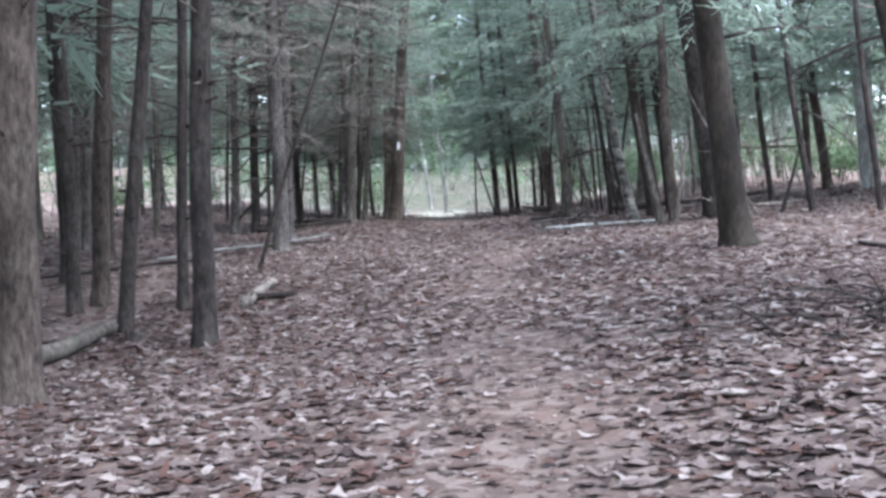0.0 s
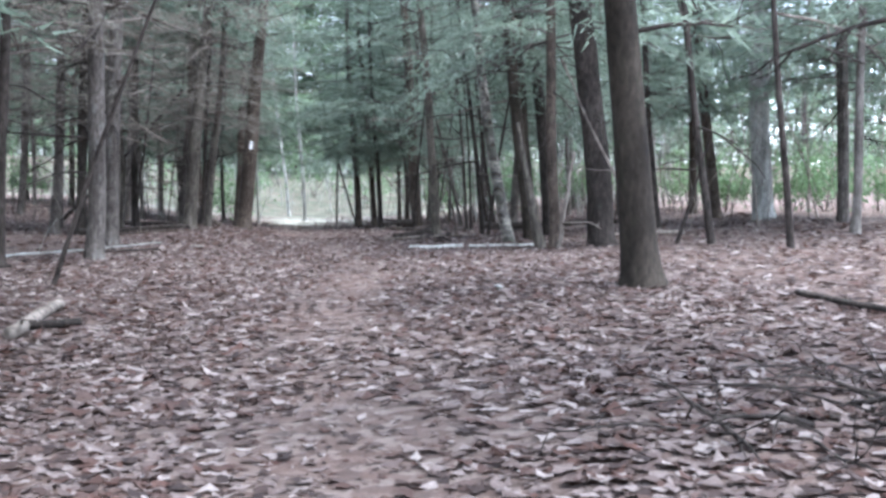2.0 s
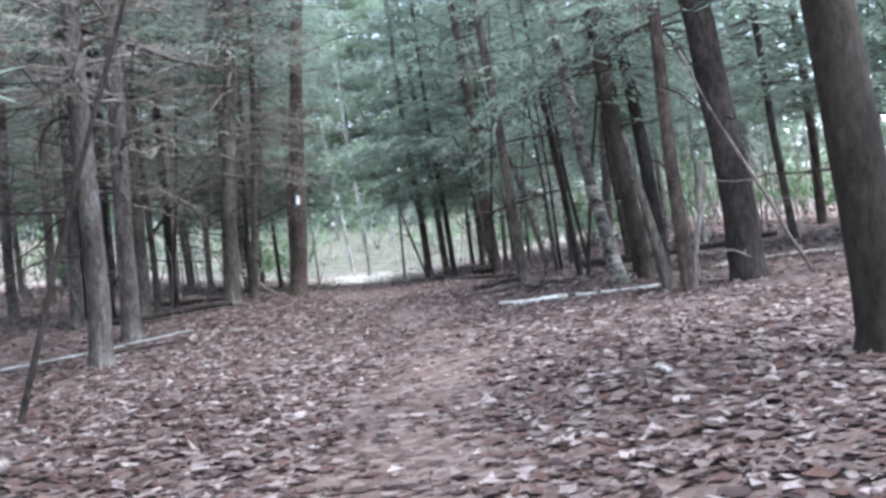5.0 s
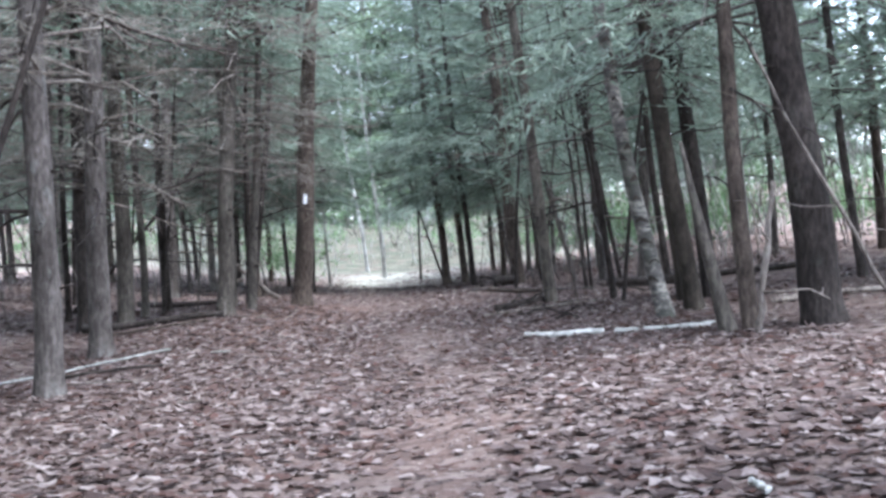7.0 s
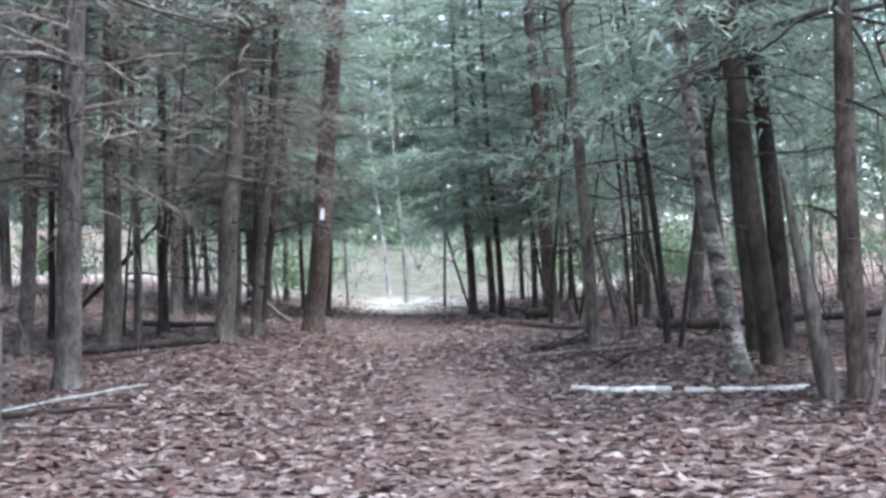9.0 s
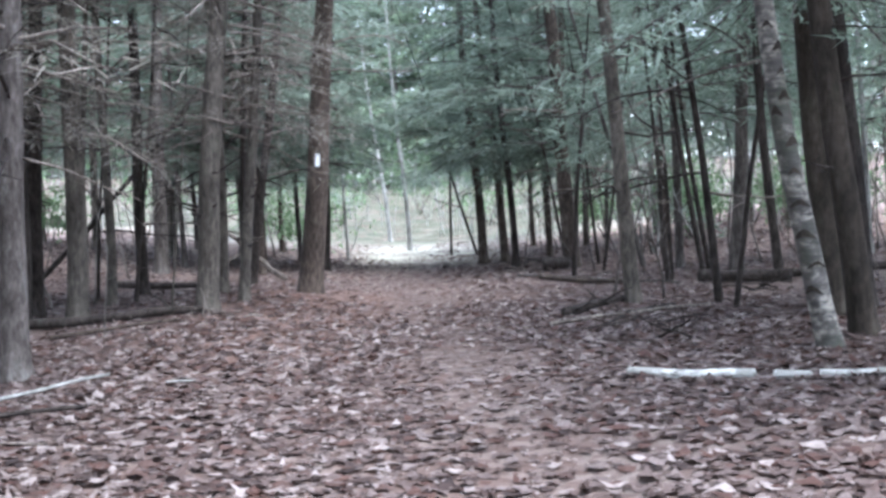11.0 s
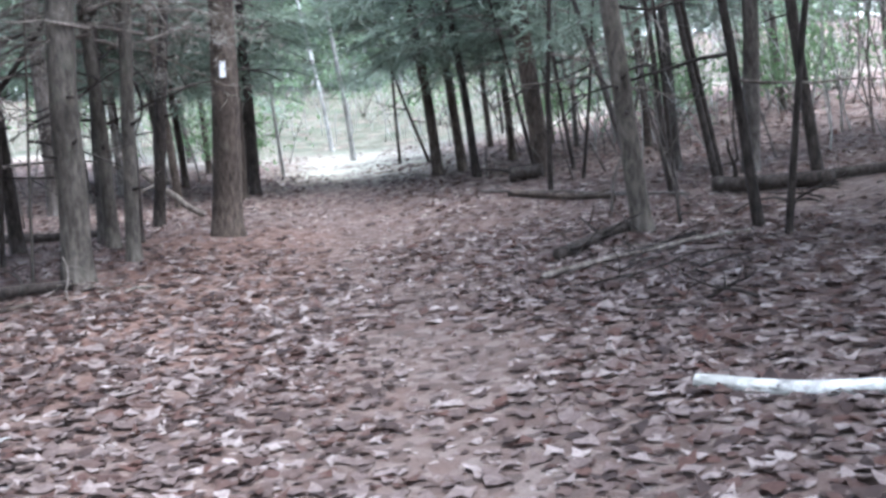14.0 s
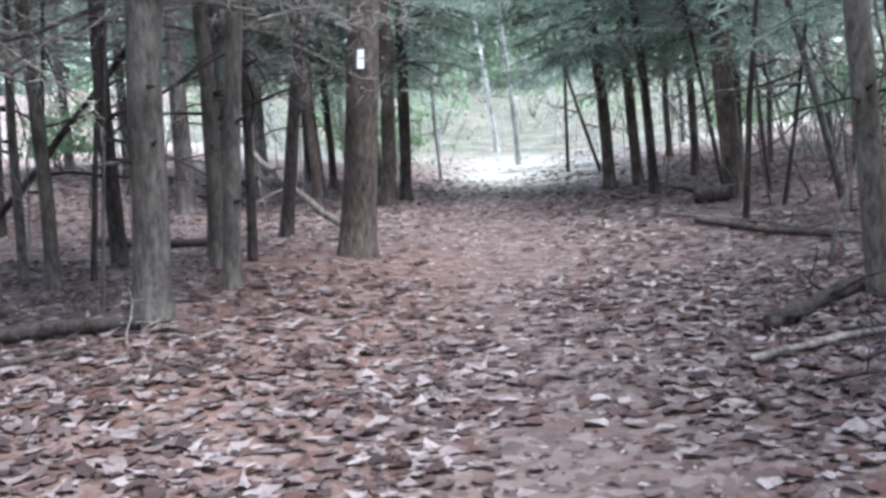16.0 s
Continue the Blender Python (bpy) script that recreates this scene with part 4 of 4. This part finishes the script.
def leaning(name, a, c, r0, r1, mat, label, twigs=3, seed=3):
    """A dead stem that leans from the floor against a tree."""
    rng_ = random.Random(seed)
    a, c = Vector(a), Vector(c)
    root = new(name)
    root.location = a
    line = [(c - a) * (i / 9) + Vector((rng_.gauss(0, 0.012), 0, rng_.gauss(0, 0.012) - 0.06 * math.sin(math.pi * i / 9))) for i in range(10)]
    v, f = tube(line, taper(r0, r1, 10), 7, 0.15, rng_)
    mesh_object("stem", v, f, mat, root)
    for _ in range(twigs):
        v, f = branch_shape(rng_, line[rng_.randrange(3, 9)], (rng_.gauss(0, 1), rng_.gauss(0, 1), rng_.uniform(0, 1)), rng_.uniform(0.3, 0.8), r1 * 0.6, 0.03, 2)
        mesh_object("branch", v, f, mat, root)
    tagged(root, label, "dead stem")


leaning("leaning_pole", (-4.85, 29.6, 0.18), (-2.2, 29.8, 3.2), 0.042, 0.026, BARK_DARK, "dark dead pole leaning between the pines")
leaning("leaning_branch", (4.95, 18.62, 0.45), (3.7, 18.78, 2.95), 0.022, 0.014, DEADWOOD, "pale dead branch leaning against a dark trunk", 4, 5)
leaning("dead_sapling", (3.73, 18.95, 0.34), (3.93, 18.95, 1.75), 0.035, 0.025, DEADWOOD, "pale barkless dead stem beside a dark trunk", 2, 6)
leaning("dead_stick", (-1.6, 24.65, 0.3), (-1.72, 25.3, 0.62), 0.007, 0.004, DEADWOOD, "thin pale dead stick leaning on a pine", 2, 8)
leaning("fallen_tree", (-1.55, 32.9, 0.12), (-2.6, 33.1, 1.05), 0.05, 0.04, DEADWOOD, "pale fallen trunk propped up among the pines", 3, 7)

# stump and twigs
def stump(x, y, r, h, seed):
    rng_ = random.Random(seed)
    root = new("stump")
    root.location = (x, y, float(ground_z(x, y)))
    sides, rows_ = 14, 6
    v, f = [], []
    spike = [rng_.uniform(0.45, 1.0) for _ in range(sides)]
    for i in range(rows_):
        for k in range(sides):
            a = 2 * math.pi * k / sides
            s = i / (rows_ - 1)
            rr = r * (1.35 - 0.4 * min(1, s * 1.6)) * (1 + 0.1 * math.sin(3 * a + i))
            v.append((rr * math.cos(a), rr * math.sin(a), -0.06 + s * h * spike[k]))
    for i in range(rows_ - 1):
        for k in range(sides):
            m = (k + 1) % sides
            f.append((i * sides + k, i * sides + m, (i + 1) * sides + m, (i + 1) * sides + k))
    v.append((0, 0, 0.3 * h))
    f += [((rows_ - 1) * sides + k, (rows_ - 1) * sides + (k + 1) % sides, len(v) - 1) for k in range(sides)]
    mesh_object("stump_wood", v, f, BARK_DARK, root)
    tagged(root, "dark splintered rotten stump beside a leaning pine", "stump")


stump(-2.84, 10.9, 0.1, 0.26, 4)


def twig_heap(x, y, size, count, seed, label, mat=None):
    rng_ = random.Random(seed)
    root = new("twig_heap")
    root.location = (x, y, float(rough_z(x, y)))
    for _ in range(count):
        px, py = rng_.gauss(0, size * 0.4), rng_.gauss(0, size * 0.3)
        z = float(rough_z(x + px, y + py)) - root.location.z
        a = rng_.uniform(0, 6.28)
        v, f = branch_shape(rng_, (px, py, z + 0.01), (math.cos(a), math.sin(a), rng_.uniform(0.05, 0.45)), size * rng_.uniform(0.5, 1.1), rng_.uniform(0.007, 0.016), 0.05, 5)
        mesh_object("twig", v, f, mat or BARK_DARK, root)
    tagged(root, label, "twigs")


twig_heap(2.55, 7.2, 0.8, 22, 6, "heap of thin dark twigs on the leafy bank")
twig_heap(3.1, 8.1, 0.6, 10, 7, "loose dark twigs below a leaning tree")
twig_heap(2.3, 24.0, 0.6, 8, 8, "loose dead twigs beside a log")
twig_heap(-1.5, 25.3, 0.4, 6, 9, "few pale dry twigs at the foot of a pine", DEADWOOD)
twig_heap(2.6, 22.6, 0.5, 7, 12, "few dead twigs on the leaves")
twig_heap(4.6, 26.4, 0.8, 12, 13, "tangle of dead twigs among saplings")


# ---- leaf litter ----
def leaf_rim(kind, count=8):
    """Outlines of a lobed, a long and a pointed leaf."""
    a = np.linspace(0, 2 * math.pi, count, endpoint=False)
    if kind == 0:
        r = 0.5 * np.array((1.1, 0.62, 1.0, 0.58, 0.72, 0.6, 1.0, 0.62))
        return np.stack([r * np.cos(a) * 1.15, r * np.sin(a) * 1.05], 1)
    if kind == 1:
        r = 0.5 * np.array((1.1, 0.72, 0.9, 0.62, 1.0, 0.7, 0.95, 0.6))
        return np.stack([r * np.cos(a) * 1.25, r * np.sin(a) * 0.72], 1)
    r = 0.5 * np.array((1.05, 0.8, 0.95, 0.7, 0.85, 0.78, 0.9, 0.72))
    return np.stack([r * np.cos(a) * 1.1, r * np.sin(a) * 0.85], 1)


RIMS = np.stack([leaf_rim(k) for k in range(3)])


def leaf_arrays(rs, x, y, z, size, rims=8):
    """Curled fallen leaves, each a fan of small triangles round its middle."""
    k = len(x)
    rim = (RIMS if rims == 8 else RIMS[:, (0, 2, 3, 5, 6)])[rs.randint(0, 3, k)] * (1 + rs.normal(0, 0.16, (k, rims, 1)))
    uv = np.concatenate([np.zeros((k, 1, 2)), rim], 1) * size[:, None, None]
    cup, fold, twist = rs.normal(0.1, 0.26, k), rs.normal(0.12, 0.34, k), rs.normal(0, 0.3, k)
    u, v = uv[..., 0] / size[:, None], uv[..., 1] / size[:, None]
    h = (cup[:, None] * u * u + fold[:, None] * v * v + twist[:, None] * u * v) * size[:, None] + rs.normal(0, 0.035, u.shape) * size[:, None]
    p = np.stack([uv[..., 0], uv[..., 1], h], -1)
    turn = rs.uniform(0, 2 * math.pi, k)
    tx, ty = rs.normal(0, 0.09, k), rs.normal(0, 0.09, k)
    c, s = np.cos(turn)[:, None], np.sin(turn)[:, None]
    px, py = p[..., 0] * c - p[..., 1] * s, p[..., 0] * s + p[..., 1] * c
    pz = p[..., 2] + px * tx[:, None] + py * ty[:, None]
    low = pz.min(1)
    verts = np.stack([px + x[:, None], py + y[:, None], pz - 0.45 * low[:, None] + z[:, None]], -1).reshape(-1, 3)
    i = np.arange(rims)
    one = np.stack([np.zeros(rims, int), 1 + i, 1 + (i + 1) % rims], 1)
    tris = (one[None] + (rims + 1) * np.arange(k)[:, None, None]).reshape(-1, 3)
    return verts, tris


def trail_x(y):
    return 0.25 + 0.75 * np.exp(-((y - 20) / 8.0) ** 2)


def litter_places(rs, count, x0, x1, y0, y1, thin):
    x, y = rs.uniform(x0, x1, count), rs.uniform(y0, y1, count)
    worn = np.exp(-((x - trail_x(y)) / 0.66) ** 2) * (0.78 + 0.22 * np.sin(1.3 * y + 0.8) * np.sin(0.47 * y))
    rusty = 0.6 * np.exp(-((x + 1.0) / 1.1) ** 2 - ((y - 27.5) / 3.5) ** 2)
    clump = 0.16 * np.sin(2.3 * x + 1.1 * y) * np.sin(1.9 * y - 1.4 * x)
    keep = rs.uniform(0, 1, count) < thin * np.clip(1 - 1.0 * worn - rusty + clump - 0.1, 0.035, 1)
    return x[keep], y[keep]


rs = np.random.RandomState(8)
parts_v, parts_t, at = [], [], 0
for count, x0, x1, y0, y1 in ((30000, -3.2, 4.2, 3.2, 16), (30000, -3.2, 4.2, 16, 28), (11000, 4.2, 9, 4, 26), (11000, -8.5, -3.2, 5, 30), (9000, -9, 9, 28, 33), (12500, -9, 9, 33, 42), (2600, -3, 4.5, 41, 50)):
    x, y = litter_places(rs, count, x0, x1, y0, y1, 1.0)
    size = rs.uniform(0.055, 0.124, len(x)) * np.where(rs.uniform(0, 1, len(x)) < 0.12, 1.25, 1.0)
    z = rough_z(x, y) + rs.uniform(0.0, 0.018, len(x))
    v, t = leaf_arrays(rs, x, y, z, size, 5 if y0 >= 33 or x0 > 4 or x1 < 0 else 8)
    parts_v.append(v)
    parts_t.append(t + at)
    at += len(v)
# crumbled leaf on the trodden trail
y = rs.uniform(3.2, 40, 11000)
x = trail_x(y) + rs.normal(0, 0.55, len(y))
v, t = leaf_arrays(rs, x, y, rough_z(x, y) + 0.004, rs.uniform(0.018, 0.05, len(x)))
parts_v.append(v)
parts_t.append(t + at)
litter_ob = new("leaf_litter", triangles("leaf_litter", np.concatenate(parts_v), np.concatenate(parts_t), [LEAF]))
tagged(litter_ob, "carpet of curled brown, grey and tan fallen leaves", "leaves", kind="stuff")

# leaves that lie singly on the bare trail
leaf_meshes = []
for i in range(9):
    v, t = leaf_arrays(rs, np.zeros(1), np.zeros(1), np.zeros(1), np.array([0.1]))
    leaf_meshes.append(triangles("leaf", v, t, [LEAF]))
for i in range(290):
    y = rs.uniform(3.6, 26)
    x = float(trail_x(y)) + rs.normal(0, 0.85)
    ob = new("leaf", leaf_meshes[i % 9])
    ob.parent = litter_ob
    s = rs.uniform(0.75, 1.3)
    ob.matrix_local = Matrix.LocRotScale((x, y, float(rough_z(x, y)) + 0.022), Euler((0, 0, rs.uniform(0, 6.28))), (s, s, s))
